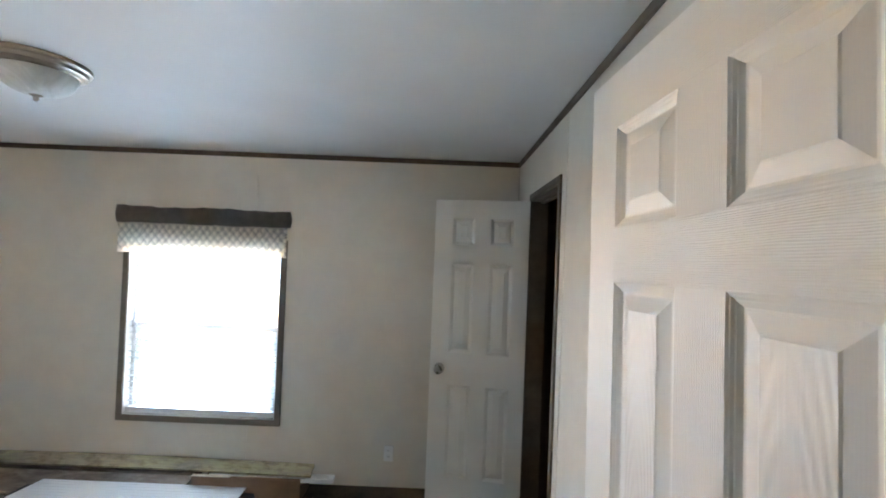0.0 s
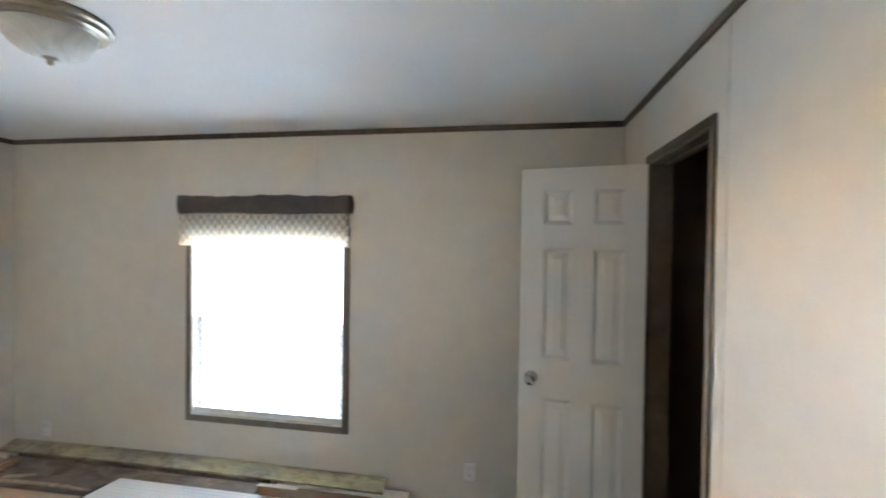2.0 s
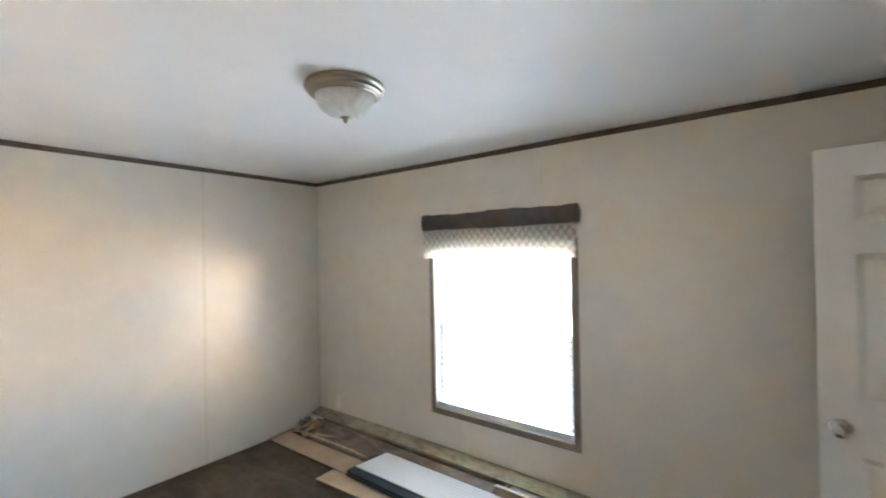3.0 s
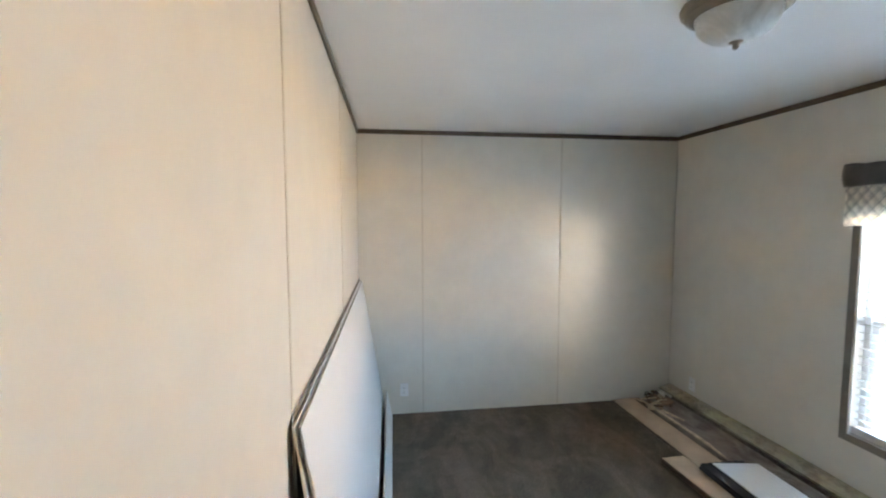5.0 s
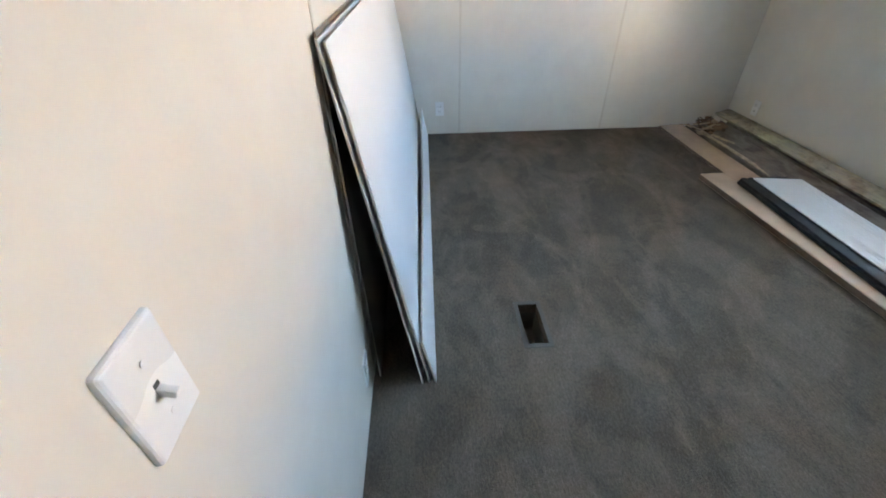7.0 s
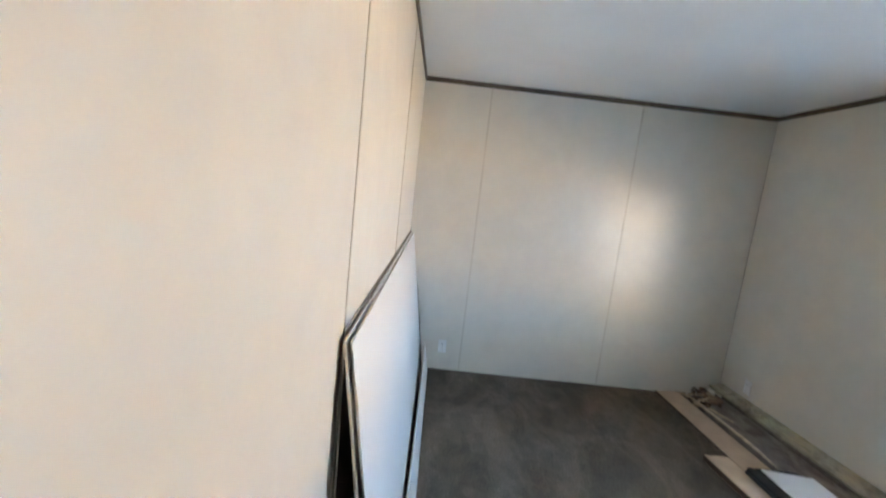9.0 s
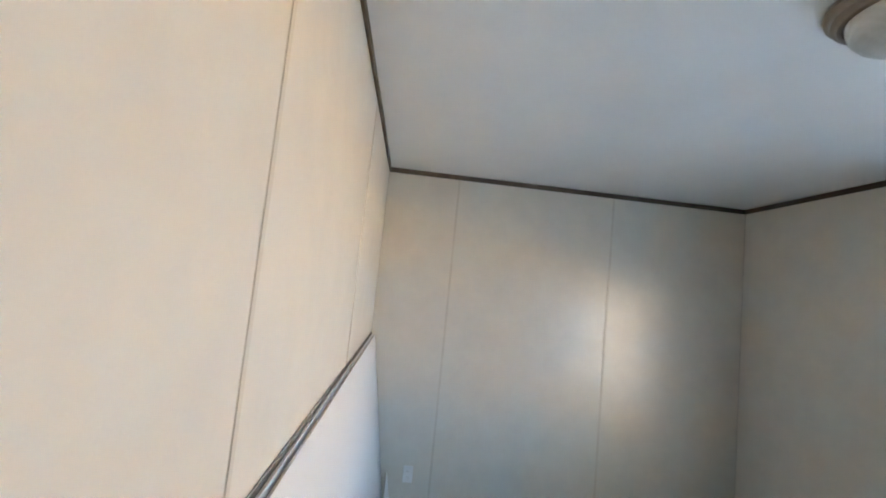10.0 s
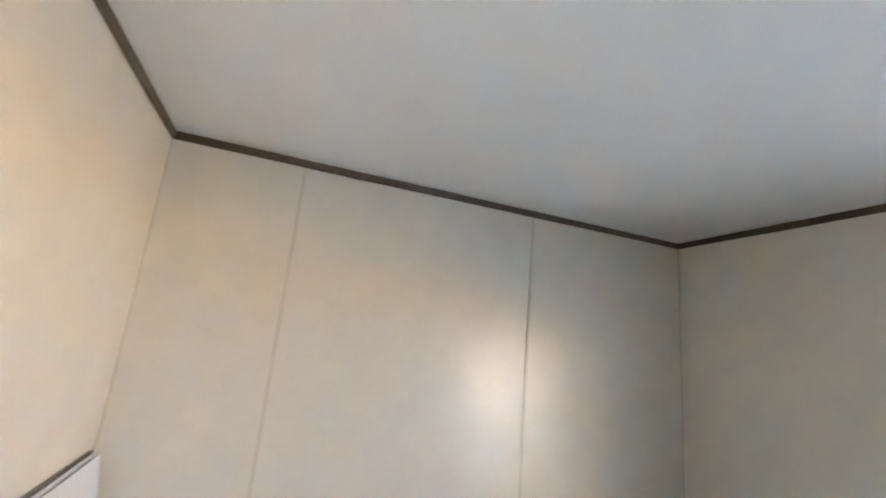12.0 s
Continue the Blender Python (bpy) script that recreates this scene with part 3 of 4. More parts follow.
# ================= doors =================
def six_panel_door(name, at, width, height, label, cols, rows, knob_side, hinges=True):
    """Moulded six-panel door; local x from the hinge edge, y the thickness, seen face at y = 0, z up."""
    d = thing(name, at, label, "door")
    th = 0.035
    rim = 0.0145
    part("core", boxes((0.0005, width - 0.0005, 0.0146, th - 0.0146, 0.0005, height - 0.0005)), M_DOORV, d)
    zs = [0.0] + [v for r in rows for v in r] + [height]
    for face in (0, 1):
        y0, y1 = (0.0, rim) if face == 0 else (th - rim, th)
        part("stile", boxes((0, cols[0][0], y0, y1, 0, height)), M_DOORV, d)
        part("stile", boxes((cols[1][1], width, y0, y1, 0, height)), M_DOORV, d)
        for i in range(0, len(zs), 2):
            part("rail", boxes((cols[0][0], cols[1][1], y0, y1, zs[i], zs[i + 1])), M_DOORH, d)
        for p, q in rows:
            part("mullion", boxes((cols[0][1], cols[1][0], y0, y1, p, q)), M_DOORM, d)
        for a, b in cols:
            for p, q in rows:
                bm = bmesh.new()
                s = 1 if face == 0 else -1
                base = 0.0 if face == 0 else th
                loops = []
                for inset, depth in ((0.0, 0.0), (0.003, 0.0022), (0.0055, 0.0030), (0.009, 0.0056), (0.0115, 0.0064), (0.018, 0.0106), (0.022, 0.0108), (0.025, 0.0100), (0.046, 0.0042), (0.049, 0.0026)):
                    y = base + s * depth
                    loops.append([bm.verts.new(c) for c in ((a + inset, y, p + inset), (b - inset, y, p + inset), (b - inset, y, q - inset), (a + inset, y, q - inset))])
                for l0, l1 in zip(loops, loops[1:]):
                    for k in range(4):
                        bm.faces.new((l0[k], l0[(k + 1) % 4], l1[(k + 1) % 4], l1[k]))
                bm.faces.new(loops[-1])
                bmesh.ops.recalc_face_normals(bm, faces=bm.faces)
                if face == 0:
                    bmesh.ops.reverse_faces(bm, faces=[f for f in bm.faces]) if bm.faces[:][-1].normal.y > 0 else None
                mid = Vector(((a + b) / 2 + 0.012, 0, p + 0.3 * (q - p)))
                bmesh.ops.translate(bm, vec=-mid, verts=bm.verts)
                pn = part("panel", bm, M_DOORV if (p, q) == rows[-1] else M_DOORP, d)
                pn.location = mid
                pn.data.materials.append(M_DOORV)
                for f in pn.data.polygons:
                    if len(set(round(pn.data.vertices[v].co.y, 5) for v in f.vertices)) > 1:
                        f.material_index = 1
    if knob_side is not None:
        kx, kz = knob_side
        for s, y in ((1, 0.0), (-1, th)):
            kb = lathe([(0.033, 0), (0.033, 0.003), (0.028, 0.007), (0.013, 0.010), (0.0115, 0.026), (0.019, 0.031), (0.027, 0.040), (0.0285, 0.050), (0.024, 0.059), (0.014, 0.064), (0, 0.065)], 32)
            bmesh.ops.transform(kb, matrix=Matrix.Translation((kx, y, kz)) @ Matrix.Rotation(radians(90 * s), 4, "X"), verts=kb.verts)
            part("knob", kb, M_KNOB, d, "satin nickel door knob", smooth=True)
    if hinges:
        for z in (0.22, height * 0.52, height - 0.2):
            hb = boxes((-0.012, 0.0, -0.001, 0.003, z - 0.044, z + 0.044))
            bmesh.ops.create_cone(hb, segments=10, radius1=0.006, radius2=0.006, depth=0.092, cap_ends=True, matrix=Matrix.Translation((-0.006, -0.004, z)))
            part("hinge", hb, M_NICKEL, d, "small metal hinge")
    return d


# entry door, standing open beside the east wall and sagging a little on its hinges
E_DIR = math.atan2(1.243 - 0.545, 0.768 - 0.829)
six_panel_door("door_1", pose(0.8288, 0.547, 0.028, 0, 0, math.degrees(E_DIR)) @ Matrix.Rotation(radians(1.5), 4, "Y") @ Matrix.Translation((0, -0.035, 0)), 0.647, 2.076,
               "white six-panel moulded door standing wide open", ((0.070, 0.255), (0.355, 0.541)), ((0.25, 0.845), (1.07, 1.657), (1.763, 1.962)), None)

# closet door, open into the room
C_W = math.hypot(0.968 - 0.386, 2.878 - 2.978)
six_panel_door("door_2", pose(0.968, 2.878, 0.03, 0, 0, math.degrees(math.atan2(2.978 - 2.878, 0.386 - 0.968))) @ Matrix.Translation((0, -0.035, 0)), C_W, 2.034,
               "white six-panel closet door standing open with a round knob", ((0.095, 0.235), (0.335, 0.475)),
               ((0.29, 0.867), (1.067, 1.627), (1.75, 1.92)), (C_W - 0.062, 0.966))

# ================= window blind and valance =================
bl = thing("window_blind", (0, YN + 0.012, 0), "white two-inch horizontal slat blind in the window", "blind")
bx0, bx1 = wx0 + 0.012, wx1 - 0.012
n = 24
base = boxes((bx0, bx1, -0.0015, 0.0015, -0.001, 0.001))
for v in base.verts:
    v.co = Vector((v.co.x, v.co.y / 0.0015 * 0.022, v.co.z * 1.3))
slat_me = bpy.data.meshes.new("slat")
base.to_mesh(slat_me)
base.free()
slat_me.materials.append(M_SLAT)
for i in range(n):
    s = new("slat", slat_me)
    s.parent = bl
    s.matrix_basis = pose(0, 0.018, 0.545 + i * 0.0455, -7 + 1.5 * math.sin(i * 1.7), 0, 0)
part("bottom_rail", boxes((bx0, bx1, -0.006, 0.042, wz0 + 0.010, wz0 + 0.052), bevel=0.004), M_SLAT, bl)
part("head_rail", boxes((bx0, bx1, -0.008, 0.044, wz1 - 0.055, wz1 - 0.008), bevel=0.003), M_SLAT, bl)
for x in (bx0 + 0.13, (bx0 + bx1) / 2, bx1 - 0.13):
    for y in (-0.006, 0.042):
        cb = bmesh.new()
        bmesh.ops.create_cone(cb, segments=6, radius1=0.0011, radius2=0.0011, depth=1.19, matrix=Matrix.Translation((x, y, 1.10)))
        part("ladder_cord", cb, M_PALE, bl, "thin ladder cord")


def cloth(x0, x1, z0, z1, depth, waves, amp, seed, top_wobble=0.0, low_wobble=0.0, nx=120, nz=8, bulge=0.0):
    """Hanging cloth with side returns to the wall."""
    rnd = random.Random(seed)
    ph = [rnd.uniform(0, 6.28) for _ in range(4)]
    bm = bmesh.new()
    grid = []
    total = (x1 - x0) + 2 * depth
    for i in range(nx + 1):
        s = total * i / nx
        col = []
        for k in range(nz + 1):
            f = k / nz
            if s < depth:
                x, y, nrm = x0, -s, (-1, 0)
            elif s > total - depth:
                x, y, nrm = x1, -(total - s), (1, 0)
            else:
                x, y, nrm = x0 + s - depth, -depth, (0, -1)
            w = amp * (math.sin(s * waves + ph[0]) + 0.6 * math.sin(s * waves * 2.3 + ph[1] + f)) * (0.4 + 0.6 * (1 - f))
            w += bulge * math.sin(math.pi * f)
            zt = z1 + top_wobble * (math.sin(s * 9 + ph[2]) + 0.6 * math.sin(s * 31 + ph[3]) + 0.4 * math.sin(s * 67))
            zb = z0 + low_wobble * (math.sin(s * 7 + ph[3]) + 0.5 * math.sin(s * 23 + ph[1]))
            col.append(bm.verts.new((x + nrm[0] * w, y + nrm[1] * w, zb + (zt - zb) * f)))
        grid.append(col)
    for a, b in zip(grid, grid[1:]):
        for k in range(nz):
            bm.faces.new((a[k], b[k], b[k + 1], a[k + 1]))
    bmesh.ops.solidify(bm, geom=bm.faces[:], thickness=0.0015)
    return bm


va = thing("window_valance", (0, YN - 0.002, 0), "short valance with charcoal band and grey diamond print", "curtain")
part("skirt", cloth(-1.925, -0.715, 1.640, 1.885, 0.052, 22, 0.0035, 5, 0.0, 0.003), M_LATTICE, va, "white cloth with grey diamond print", smooth=True)
part("band", cloth(-1.935, -0.695, 1.858, 1.978, 0.058, 26, 0.004, 9, 0.0045, 0.0025, bulge=0.012), M_BAND, va, "charcoal rod pocket band", smooth=True)
rb = bmesh.new()
bmesh.ops.create_cone(rb, segments=12, radius1=0.009, radius2=0.009, depth=1.2, cap_ends=True, matrix=Matrix.Translation((-1.315, -0.045, 1.92)) @ Matrix.Rotation(radians(90), 4, "Y"))
part("rod", rb, M_PLASTIC, va)
for x in (-1.915, -0.715):
    part("rod_return", boxes((x - 0.006, x + 0.006, -0.05, -0.004, 1.911, 1.929), bevel=0.002), M_PLASTIC, va)

# ================= ceiling lamp =================
lamp = thing("ceiling_lamp", (-1.195, 1.957, ZC), "flush ceiling lamp with nickel ring and frosted bowl", "lamp")
part("pan", lathe([(0, -0.001), (0.168, -0.001), (0.171, -0.008), (0.169, -0.017), (0.160, -0.022), (0.157, -0.027), (0.155, -0.035), (0.146, -0.040), (0.140, -0.046), (0.130, -0.049), (0.126, -0.044), (0, -0.036)], 64), M_NICKEL, lamp, "brushed nickel stepped ring", smooth=False)
part("bowl", lathe([(0.126, -0.044), (0.125, -0.058), (0.118, -0.080), (0.102, -0.102), (0.078, -0.119), (0.047, -0.130), (0.018, -0.134), (0, -0.135)], 56), M_BOWL, lamp, "frosted alabaster glass bowl", smooth=True)
part("finial", lathe([(0.020, -0.130), (0.022, -0.134), (0.013, -0.139), (0.008, -0.143), (0.011, -0.148), (0.009, -0.154), (0.003, -0.158), (0, -0.160)], 24), M_NICKEL, lamp, "small nickel finial", smooth=True)


# ================= switch and outlets =================
def rounded_plate(w, h, t):
    bm = boxes((-w / 2, w / 2, -t, 0, -h / 2, h / 2))
    top = [e for e in bm.edges if all(v.co.y < -t + 1e-6 for v in e.verts)]
    side = [e for e in bm.edges if abs(e.verts[0].co.y - e.verts[1].co.y) > t * 0.5]
    bmesh.ops.bevel(bm, geom=side, offset=0.004, segments=3, affect="EDGES", profile=0.5)
    top = [e for e in bm.edges if all(v.co.y < -t + 1e-6 for v in e.verts)]
    bmesh.ops.bevel(bm, geom=top, offset=t * 0.7, segments=3, affect="EDGES", profile=0.5)
    return bm


def outlet(at, label):
    o = thing("wall_outlet", at, label, "outlet", "wall outlets")
    part("plate", rounded_plate(0.07, 0.115, 0.006), M_PLASTIC, o)
    for z in (0.0195, -0.0195):
        s = boxes((-0.0165, 0.0165, -0.008, -0.005, z - 0.0135, z + 0.0135), bevel=0.001)
        rec = part("socket", s, M_PLASTIC, o)
        part("slots", boxes((-0.0075, -0.0055, -0.0084, -0.0075, z - 0.003, z + 0.006), (0.0055, 0.0075, -0.0084, -0.0075, z - 0.002, z + 0.005), (-0.002, 0.002, -0.0084, -0.0075, z - 0.009, z - 0.005)), M_SLOT, rec)
    return o


outlet(pose(0.102, YN, 0.245), "white duplex wall outlet below the window wall")
outlet(pose(-3.09, YN, 0.245), "white duplex wall outlet above scrap boards")
outlet(pose(XW, 0.908, 0.213, 0, 0, 90), "white duplex wall outlet beside leaning panels")
outlet(pose(-0.83, YS, 0.19, 0, 0, 180), "white duplex wall outlet near the leaning panels")

sw = thing("light_switch", pose(-0.148, YS, 1.060, 0, 0, 180), "white single toggle light switch plate", "switch")
part("plate", rounded_plate(0.072, 0.116, 0.0065), M_PLASTIC, sw)
part("slot", boxes((-0.0037, 0.0037, -0.0067, -0.006, -0.0056, 0.0064)), M_SLOT, sw)
tg = boxes((-0.0036, 0.0036, -0.021, -0.003, -0.0042, 0.0042), bevel=0.0012)
bmesh.ops.transform(tg, matrix=Matrix.Translation((0, 0, -0.001)) @ Matrix.Rotation(radians(18), 4, "X"), verts=tg.verts)
part("toggle", tg, M_PLASTIC, sw)
for z in (0.030, -0.030):
    scb = lathe([(0.003, 0), (0.003, 0.0006), (0, 0.0009)], 12)
    bmesh.ops.transform(scb, matrix=Matrix.Translation((0, -0.0066, z)) @ Matrix.Rotation(radians(90), 4, "X"), verts=scb.verts)
    part("screw", scb, M_PLASTIC, sw)

# ================= floor vent =================
vt = thing("floor_vent", (0, 0, 0), "recessed brown floor vent opening in the carpet", "vent")
a0, a1, b0, b1 = VENT
for r in ((a0, a1, b0, b0 + 0.018), (a0, a1, b1 - 0.018, b1), (a0, a0 + 0.02, b0 + 0.018, b1 - 0.018), (a1 - 0.02, a1, b0 + 0.018, b1 - 0.018)):
    part("rim", boxes((*r, 0.0005, 0.004), bevel=0.0012), M_VENT, vt)
dk = bmesh.new()
i0, i1, j0, j1 = a0 + 0.02, a1 - 0.02, b0 + 0.018, b1 - 0.018
for r in ((i0 - 0.003, i0, j0, j1), (i1, i1 + 0.003, j0, j1), (i0, i1, j0 - 0.003, j0), (i0, i1, j1, j1 + 0.003)):
    box(dk, *r, -0.16, -0.0505)
box(dk, i0, i1, j0, j1, -0.165, -0.16)
part("duct", dk, M_DUCT, vt, "dark sheet metal duct")
for k in range(4):
    y = j0 + 0.010 + k * (j1 - j0 - 0.02) / 3
    lb = boxes((i1 - 0.075, i1, y - 0.0012, y + 0.0012, -0.075, -0.055))
    part("damper_blade", lb, M_DUCT, vt)


# ================= leaning wallboard sheets =================
def sheet(name, x_near, x_far, foot, top_y, height, thick, label, seed, ragged=0.006, warp=0.0, group="leaning wallboard sheets", face=None, turn=0.0, notch=0.0):
    """A sheet on its long edge, leaning on the south wall. Local x runs west along the wall, y out of the sheet's face, z up the sheet."""
    lean = math.degrees(math.asin((foot - top_y) / height))
    ob = thing(name, pose(x_near, foot, 0.001, 0, 0, turn) @ pose(0, 0, 0, lean, 0, 0), label, "wallboard", group)
    rnd = random.Random(seed)
    L = x_near - x_far

    def slab(y0, y1, extra, rag):
        bm = bmesh.new()
        nz, nx = 28, 16
        off = [0.0]
        for k in range(nz):
            off.append(max(-rag, min(rag, off[-1] + rnd.uniform(-rag, rag) * 0.6)))
        if notch:
            for k in range(nz + 1):
                away = abs(k / nz - notch) * nz
                off[k] -= max(0.0, 0.016 * (1 - away / 1.6)) if y0 > -0.004 else 0.0
        cols = []
        for i in range(nx + 1):
            u = i / nx
            col = []
            for k in range(nz + 1):
                f = k / nz
                x = -L * u + (off[k] + extra if i == 0 else 0.0)
                w = warp * math.sin(math.pi * u) * f
                col.append((bm.verts.new((x, y0 + w, height * f)), bm.verts.new((x, y1 + w, height * f))))
            cols.append(col)
        for i in range(nx):
            for k in range(nz):
                for s in (0, 1):
                    q = (cols[i][k][s], cols[i + 1][k][s], cols[i + 1][k + 1][s], cols[i][k + 1][s])
                    bm.faces.new(q)
        for i in range(nx):
            for k in (0, nz):
                bm.faces.new((cols[i][k][0], cols[i + 1][k][0], cols[i + 1][k][1], cols[i][k][1]))
        for k in range(nz):
            for i in (0, nx):
                bm.faces.new((cols[i][k][0], cols[i][k + 1][0], cols[i][k + 1][1], cols[i][k][1]))
        return bm

    part("core", slab(-thick + 0.0015, -0.0012, 0.0, ragged), M_GYPSUM, ob, "grey gypsum core")
    part("backing", slab(-thick, -thick + 0.0012, -0.002, ragged * 0.7), M_PAPER, ob, "grey-brown backing paper")
    part("face", slab(-0.0011, 0.0, -0.004, ragged), face or M_BOARD, ob, "white vinyl face")
    return ob


sheet("wallboard_sheet", -0.935, -3.34, 0.566, 0.5455, 1.19, 0.006, "wallboard sheet turned backing side out against the wall", 3, face=M_PAPER)
sheet("wallboard_sheet", -0.895, -3.33, 0.728, 0.5555, 1.195, 0.008, "white wallboard sheet leaning behind another one", 4)
sheet("wallboard_sheet", -0.900, -3.345, 0.754, 0.570, 1.19, 0.0085, "white wallboard sheet with a torn edge leaning on the wall", 5, ragged=0.009, notch=0.865)
sheet("wallboard_strip", -0.900, -3.36, 0.777, 0.733, 0.232, 0.009, "low white wallboard offcut strip leaning on the sheets", 6, ragged=0.004, warp=0.008, group="leaning wallboard offcuts", turn=-0.6)


# ================= boards on the floor along the window wall =================
def board(name, at, length, width, thick, material, label, category="board", edge=None, sag=0.0, ragged=0.0, seed=1, bevel=0.002):
    """Loose board; local x along it from one end, y across, z up."""
    ob = thing(name, at, label, category)
    rnd = random.Random(seed)
    bm = bmesh.new()
    nx, ny = 24, 4
    lay = []
    e0 = [rnd.uniform(-ragged, ragged) for _ in range(ny + 1)]
    e1 = [rnd.uniform(-ragged, ragged) for _ in range(ny + 1)]
    for z in (0, thick):
        rows = []
        for i in range(nx + 1):
            u = i / nx
            rows.append([bm.verts.new((u * length + (e0[j] if i == 0 else e1[j] if i == nx else 0), width * j / ny, z + sag * math.sin(math.pi * u))) for j in range(ny + 1)])
        lay.append(rows)
    lo, hi = lay
    for i in range(nx):
        for j in range(ny):
            bm.faces.new((hi[i][j], hi[i + 1][j], hi[i + 1][j + 1], hi[i][j + 1]))
            bm.faces.new((lo[i][j], lo[i][j + 1], lo[i + 1][j + 1], lo[i + 1][j]))
        for j in (0, ny):
            bm.faces.new((lo[i][j], lo[i + 1][j], hi[i + 1][j], hi[i][j]))
    for j in range(ny):
        for i in (0, nx):
            bm.faces.new((lo[i][j], lo[i][j + 1], hi[i][j + 1], hi[i][j]))
    bmesh.ops.recalc_face_normals(bm, faces=bm.faces)
    if bevel:
        es = [e for e in bm.edges if len(e.link_faces) == 2 and e.calc_face_angle(0) > 1.0]
        bmesh.ops.bevel(bm, geom=es, offset=bevel, segments=1, affect="EDGES")
    p = part("plank", bm, material, ob)
    if edge:
        p.data.materials.append(edge)
        for f in p.data.polygons:
            if abs(f.normal.z) < 0.5:
                f.material_index = 1
    return ob


board("tan_board", pose(-3.375, 2.812, 0.001, 0, 0, 1.3), 1.35, 0.205, 0.020, M_TAN, "tan particle board lying flat on the carpet", edge=M_TANEDGE, ragged=0.006, seed=2)
board("tan_board", pose(-2.415, 2.636, 0.001, 0, 0, 3.9), 1.62, 0.165, 0.040, M_TAN, "thick tan particle board with dark rough edge on the carpet", edge=M_TANEDGE, ragged=0.012, seed=3, bevel=0.004)

bp = thing("black_panel", (-2.262, 2.790, 0.0425), "long black grooved panel lying on tan boards", "panel")
part("body", boxes((0, 1.52, 0.0, 0.318, 0.0, 0.019), bevel=0.004), M_BLACK, bp)
part("deck", boxes((0.004, 1.516, 0.004, 0.314, 0.0195, 0.038), bevel=0.004), M_BLACK, bp)
for k in range(6):
    part("rib", boxes((0.004, 0.018, 0.012 + k * 0.046, 0.040 + k * 0.046, 0.0382, 0.0410), bevel=0.0012), M_BLACK, bp)

wp = thing("white_panel", pose(-2.24, 2.866, 0.0838), "long white enamelled panel lying on a black panel", "panel")
def skewed(y0, y1, z0, z1, bevel):
    bm = boxes((0.0, 1.43, y0, y1, z0, z1), bevel=bevel)
    for v in bm.verts:
        f = v.co.x / 1.43
        v.co.x += (0.045 * (1 - f) - 0.012 * f) * v.co.y / 0.288
    return bm


part("sheet", skewed(0.0, 0.288, 0.0, 0.0075, 0.002), M_WHITEPANEL, wp)
for k in range(9):
    y = 0.018 + k * 0.0305
    part("bead", skewed(y, y + 0.006, 0.0077, 0.0098 if k > 5 else 0.0090, 0.0006), M_WHITEPANEL, wp)

board("weathered_board", pose(-3.33, 3.060, 0.001, 0, 0, -0.2), 2.1, 0.31, 0.022, M_GREY, "dark weathered grey-brown board on the carpet", ragged=0.02, seed=7)
board("weathered_board", pose(-3.29, 3.058, 0.0245, 19, 0, 0), 2.05, 0.20, 0.017, M_GREY, "wide weathered grey-brown board on another board", ragged=0.025, seed=8)
board("weathered_board", pose(-3.20, 3.276, 0.024, 0, 0, 0.0), 1.95, 0.10, 0.078, M_GREY, "thick weathered board under an olive plank", ragged=0.015, seed=9)
board("olive_plank", pose(-3.36, 3.268, 0.105, 16, 0, 0.0), 2.93, 0.118, 0.016, M_OLIVE, "olive treated plank stained grey along the window wall", sag=0.018, ragged=0.006, seed=10)

cb = thing("cardboard_box", (-1.195, 3.15, 0.001), "flattened brown cardboard box under an olive plank", "box")
part("front_panel", boxes((0, 0.735, 0, 0.005, 0, 0.158), bevel=0.001), M_CARD, cb)
part("back_panel", boxes((0, 0.735, 0.205, 0.21, 0, 0.070), bevel=0.001), M_CARD, cb)
part("side_panel", boxes((0, 0.005, 0.005, 0.205, 0, 0.070), bevel=0.001), M_CARD, cb)
part("side_panel", boxes((0.73, 0.735, 0.005, 0.205, 0, 0.070), bevel=0.001), M_CARD, cb)
part("base", boxes((0.005, 0.73, 0.005, 0.205, 0, 0.005)), M_CARD, cb)
part("flap", boxes((0.16, 0.735, -0.004, -0.0005, 0.09, 0.150), bevel=0.001), M_CARD, cb)
board("white_trim_board", pose(-1.15, 3.262, 0.0715), 0.88, 0.075, 0.030, M_PLASTIC, "short white trim board lying on a cardboard box", seed=12)
board("pale_strip", pose(-1.19, 3.128, 0.161, 0, 0, 0), 0.265, 0.028, 0.006, M_PALE, "thin pale wooden strip on a cardboard box edge", "strip", seed=13, ragged=0.003)
board("pale_strip", pose(-3.36, 3.028, 0.024, 0, 0, 1.9), 1.25, 0.03, 0.010, M_LEAF, "bent pale wooden strip beside a weathered board", "strip", sag=0.02, seed=14, ragged=0.004)
board("scrap_strip", pose(-3.37, 2.985, 0.023, 0, 0, 12), 0.42, 0.02, 0.006, M_LEAF, "broken thin scrap strip in the room corner", "strip", sag=0.03, seed=15, ragged=0.004)


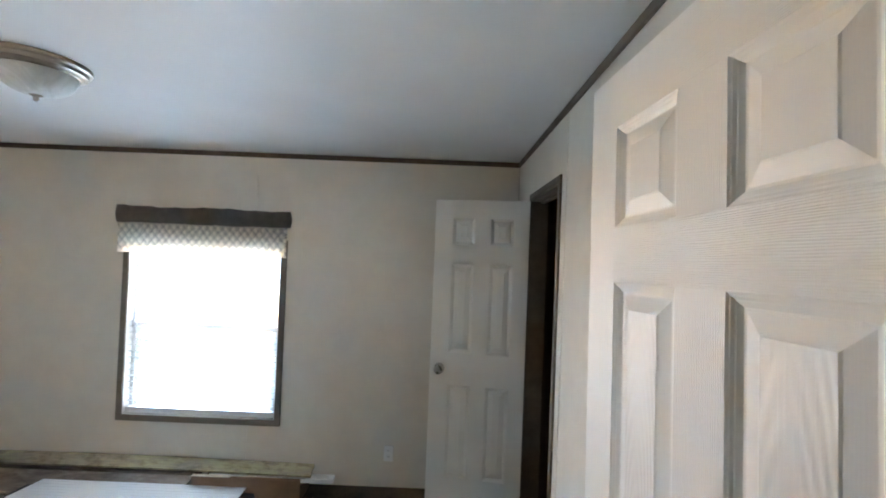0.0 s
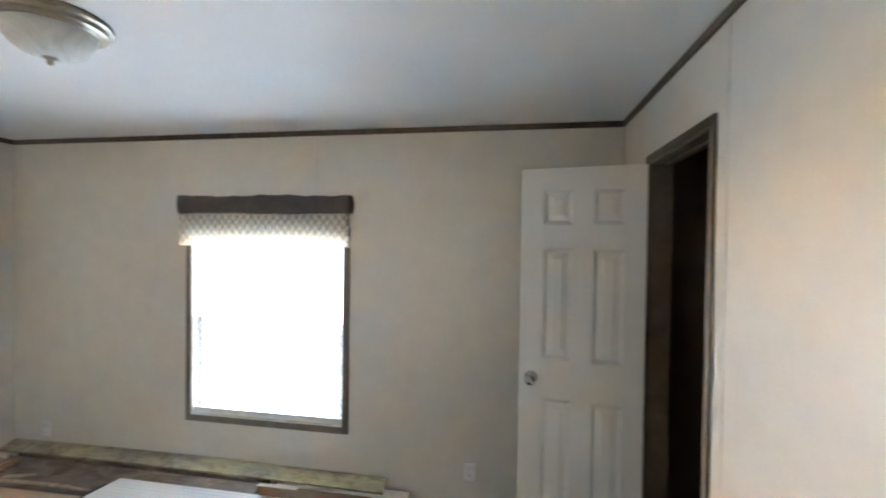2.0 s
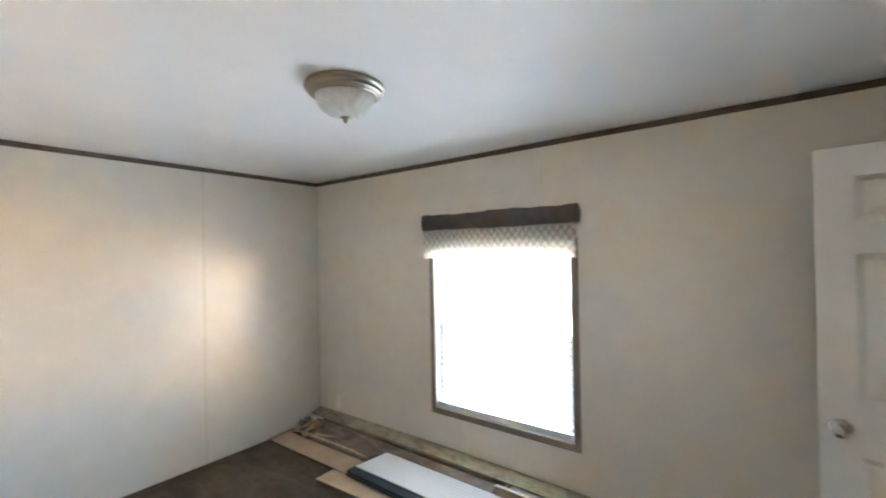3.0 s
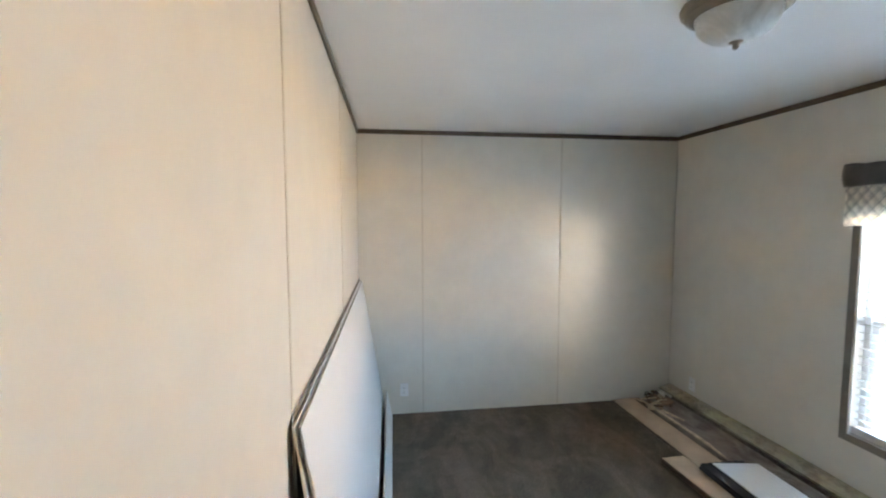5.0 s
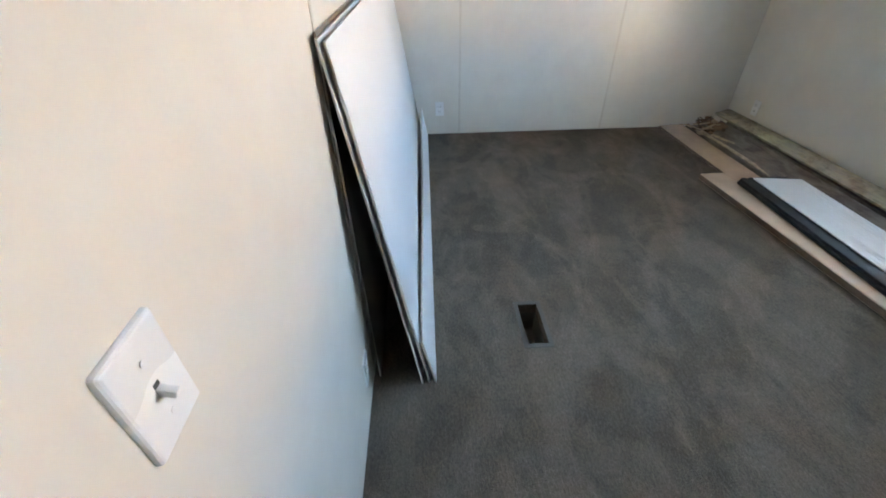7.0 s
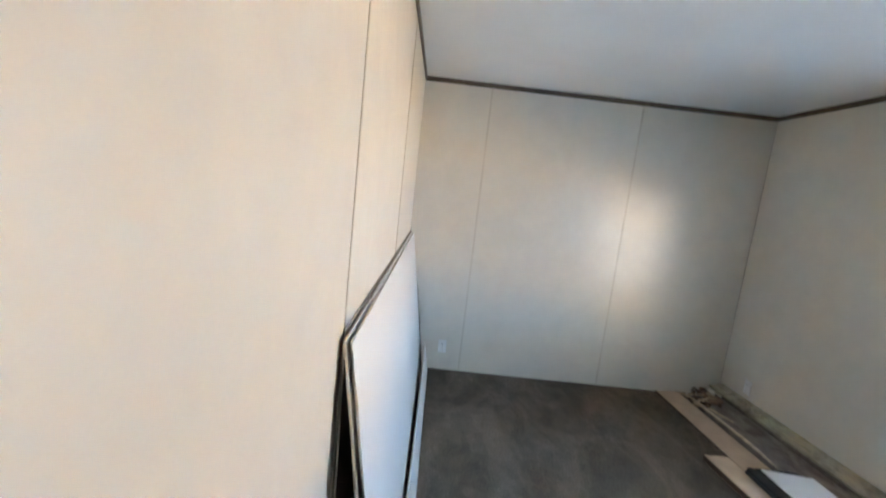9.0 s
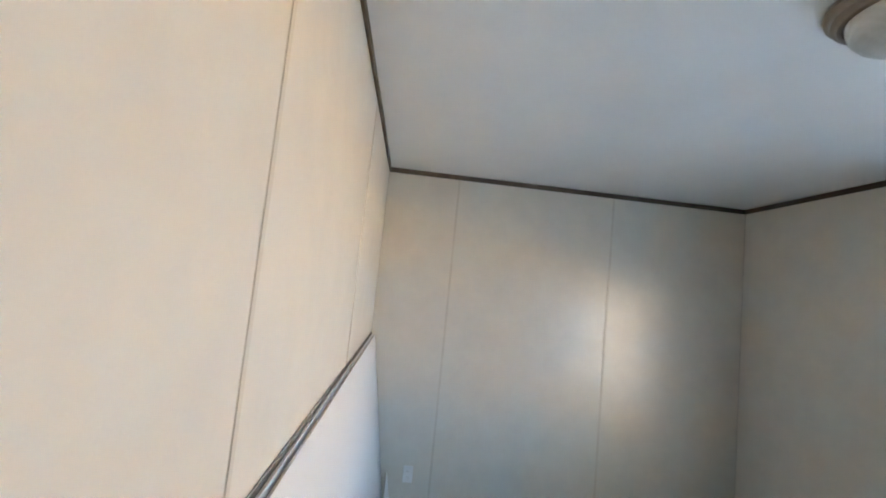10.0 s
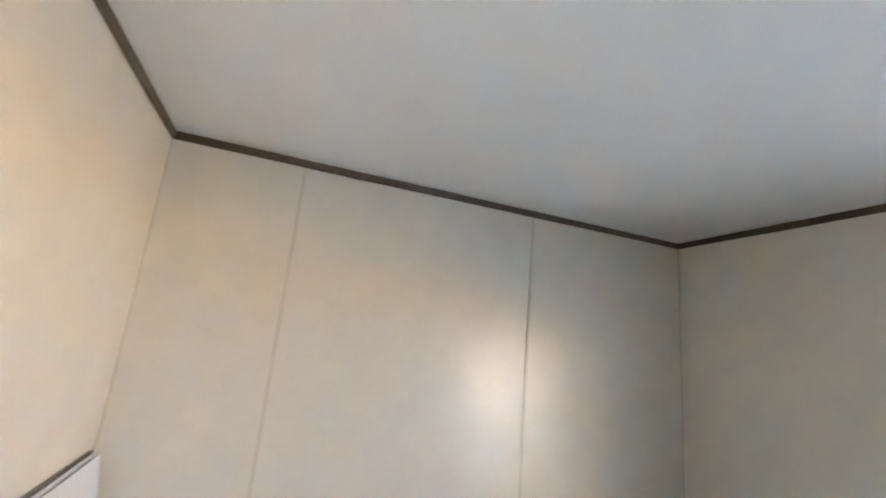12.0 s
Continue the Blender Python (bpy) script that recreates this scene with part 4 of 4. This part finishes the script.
def scrap(at, size, seed, label, material):
    """Irregular broken chip."""
    rnd = random.Random(seed)
    ob = thing("wood_scrap", at, label, "scrap", "wood scraps in the corner")
    bm = bmesh.new()
    nseg = 7
    top, low = [], []
    for i in range(nseg):
        a = 2 * math.pi * i / nseg
        r = rnd.uniform(0.55, 1.1)
        x, y = size[0] * r * math.cos(a), size[1] * r * math.sin(a)
        low.append(bm.verts.new((x, y, 0)))
        top.append(bm.verts.new((x * 0.93, y * 0.93, size[2] * rnd.uniform(0.6, 1.2))))
    bm.faces.new(low[::-1])
    bm.faces.new(top)
    for i in range(nseg):
        j = (i + 1) % nseg
        bm.faces.new((low[i], low[j], top[j], top[i]))
    part("chip", bm, material, ob)


rs = random.Random(21)
for k in range(30):
    sx = rs.uniform(0.02, 0.055)
    px, py = -3.30 + rs.uniform(-0.04, 0.24), 3.06 + rs.uniform(-0.03, 0.15)
    scrap(pose(px, py, 0.046 + 0.345 * (py - 3.06), 19 + rs.uniform(-5, 5), rs.uniform(-6, 6), 0) @ pose(0, 0, 0, 0, 0, rs.uniform(0, 180)), (sx, sx * rs.uniform(0.25, 0.6), rs.uniform(0.006, 0.02)), 40 + k,
          "small broken chip of wood on a weathered board", rs.choice((M_LEAF, M_TANEDGE, M_TANEDGE, M_GREY, M_CARD)))


def curl(at, length, width, rise, seed, material):
    """Thin torn strip that curls up from the pile."""
    rnd = random.Random(seed)
    ob = thing("torn_strip", at, "thin torn strip curling up in the corner", "scrap", "wood scraps in the corner")
    bm = bmesh.new()
    prev = None
    for i in range(11):
        f = i / 10
        w = width * (1 - 0.5 * f) * rnd.uniform(0.85, 1.1)
        x, z = length * f, rise * f * f
        cur = [bm.verts.new(c) for c in ((x, -w / 2, z), (x, w / 2, z + 0.003), (x, w / 2, z + 0.006), (x, -w / 2, z + 0.003))]
        if prev:
            for k in range(4):
                bm.faces.new((prev[k], prev[(k + 1) % 4], cur[(k + 1) % 4], cur[k]))
        else:
            bm.faces.new(cur[::-1])
        prev = cur
    bm.faces.new(prev)
    part("strip", bm, material, ob)


for k, (px, py, az, ln, up) in enumerate(((-3.30, 3.06, 40, 0.13, 0.022), (-3.22, 3.08, 160, 0.11, 0.030), (-3.18, 3.07, 75, 0.10, 0.016), (-3.26, 3.16, 200, 0.08, 0.024), (-3.05, 3.08, 8, 0.24, 0.010), (-3.28, 3.10, 95, 0.11, 0.020))):
    curl(pose(px, py, 0.046 + 0.345 * (py - 3.06), 19, 0, 0) @ pose(0, 0, 0, 0, 0, az), ln, 0.026, up, 70 + k, (M_LEAF, M_TANEDGE)[k % 2])

scrap(pose(-3.12, 3.17, 0.086, 19, 0, 0) @ pose(0, 0, 0, 0, 0, 15), (0.085, 0.055, 0.010), 91, "torn brown cardboard piece on a weathered board", M_CARD)
scrap(pose(-3.24, 3.215, 0.104, 19, 0, 0) @ pose(0, 0, 0, 0, 0, -10), (0.060, 0.022, 0.010), 92, "pale broken chip of wood on a weathered board", M_PALE)
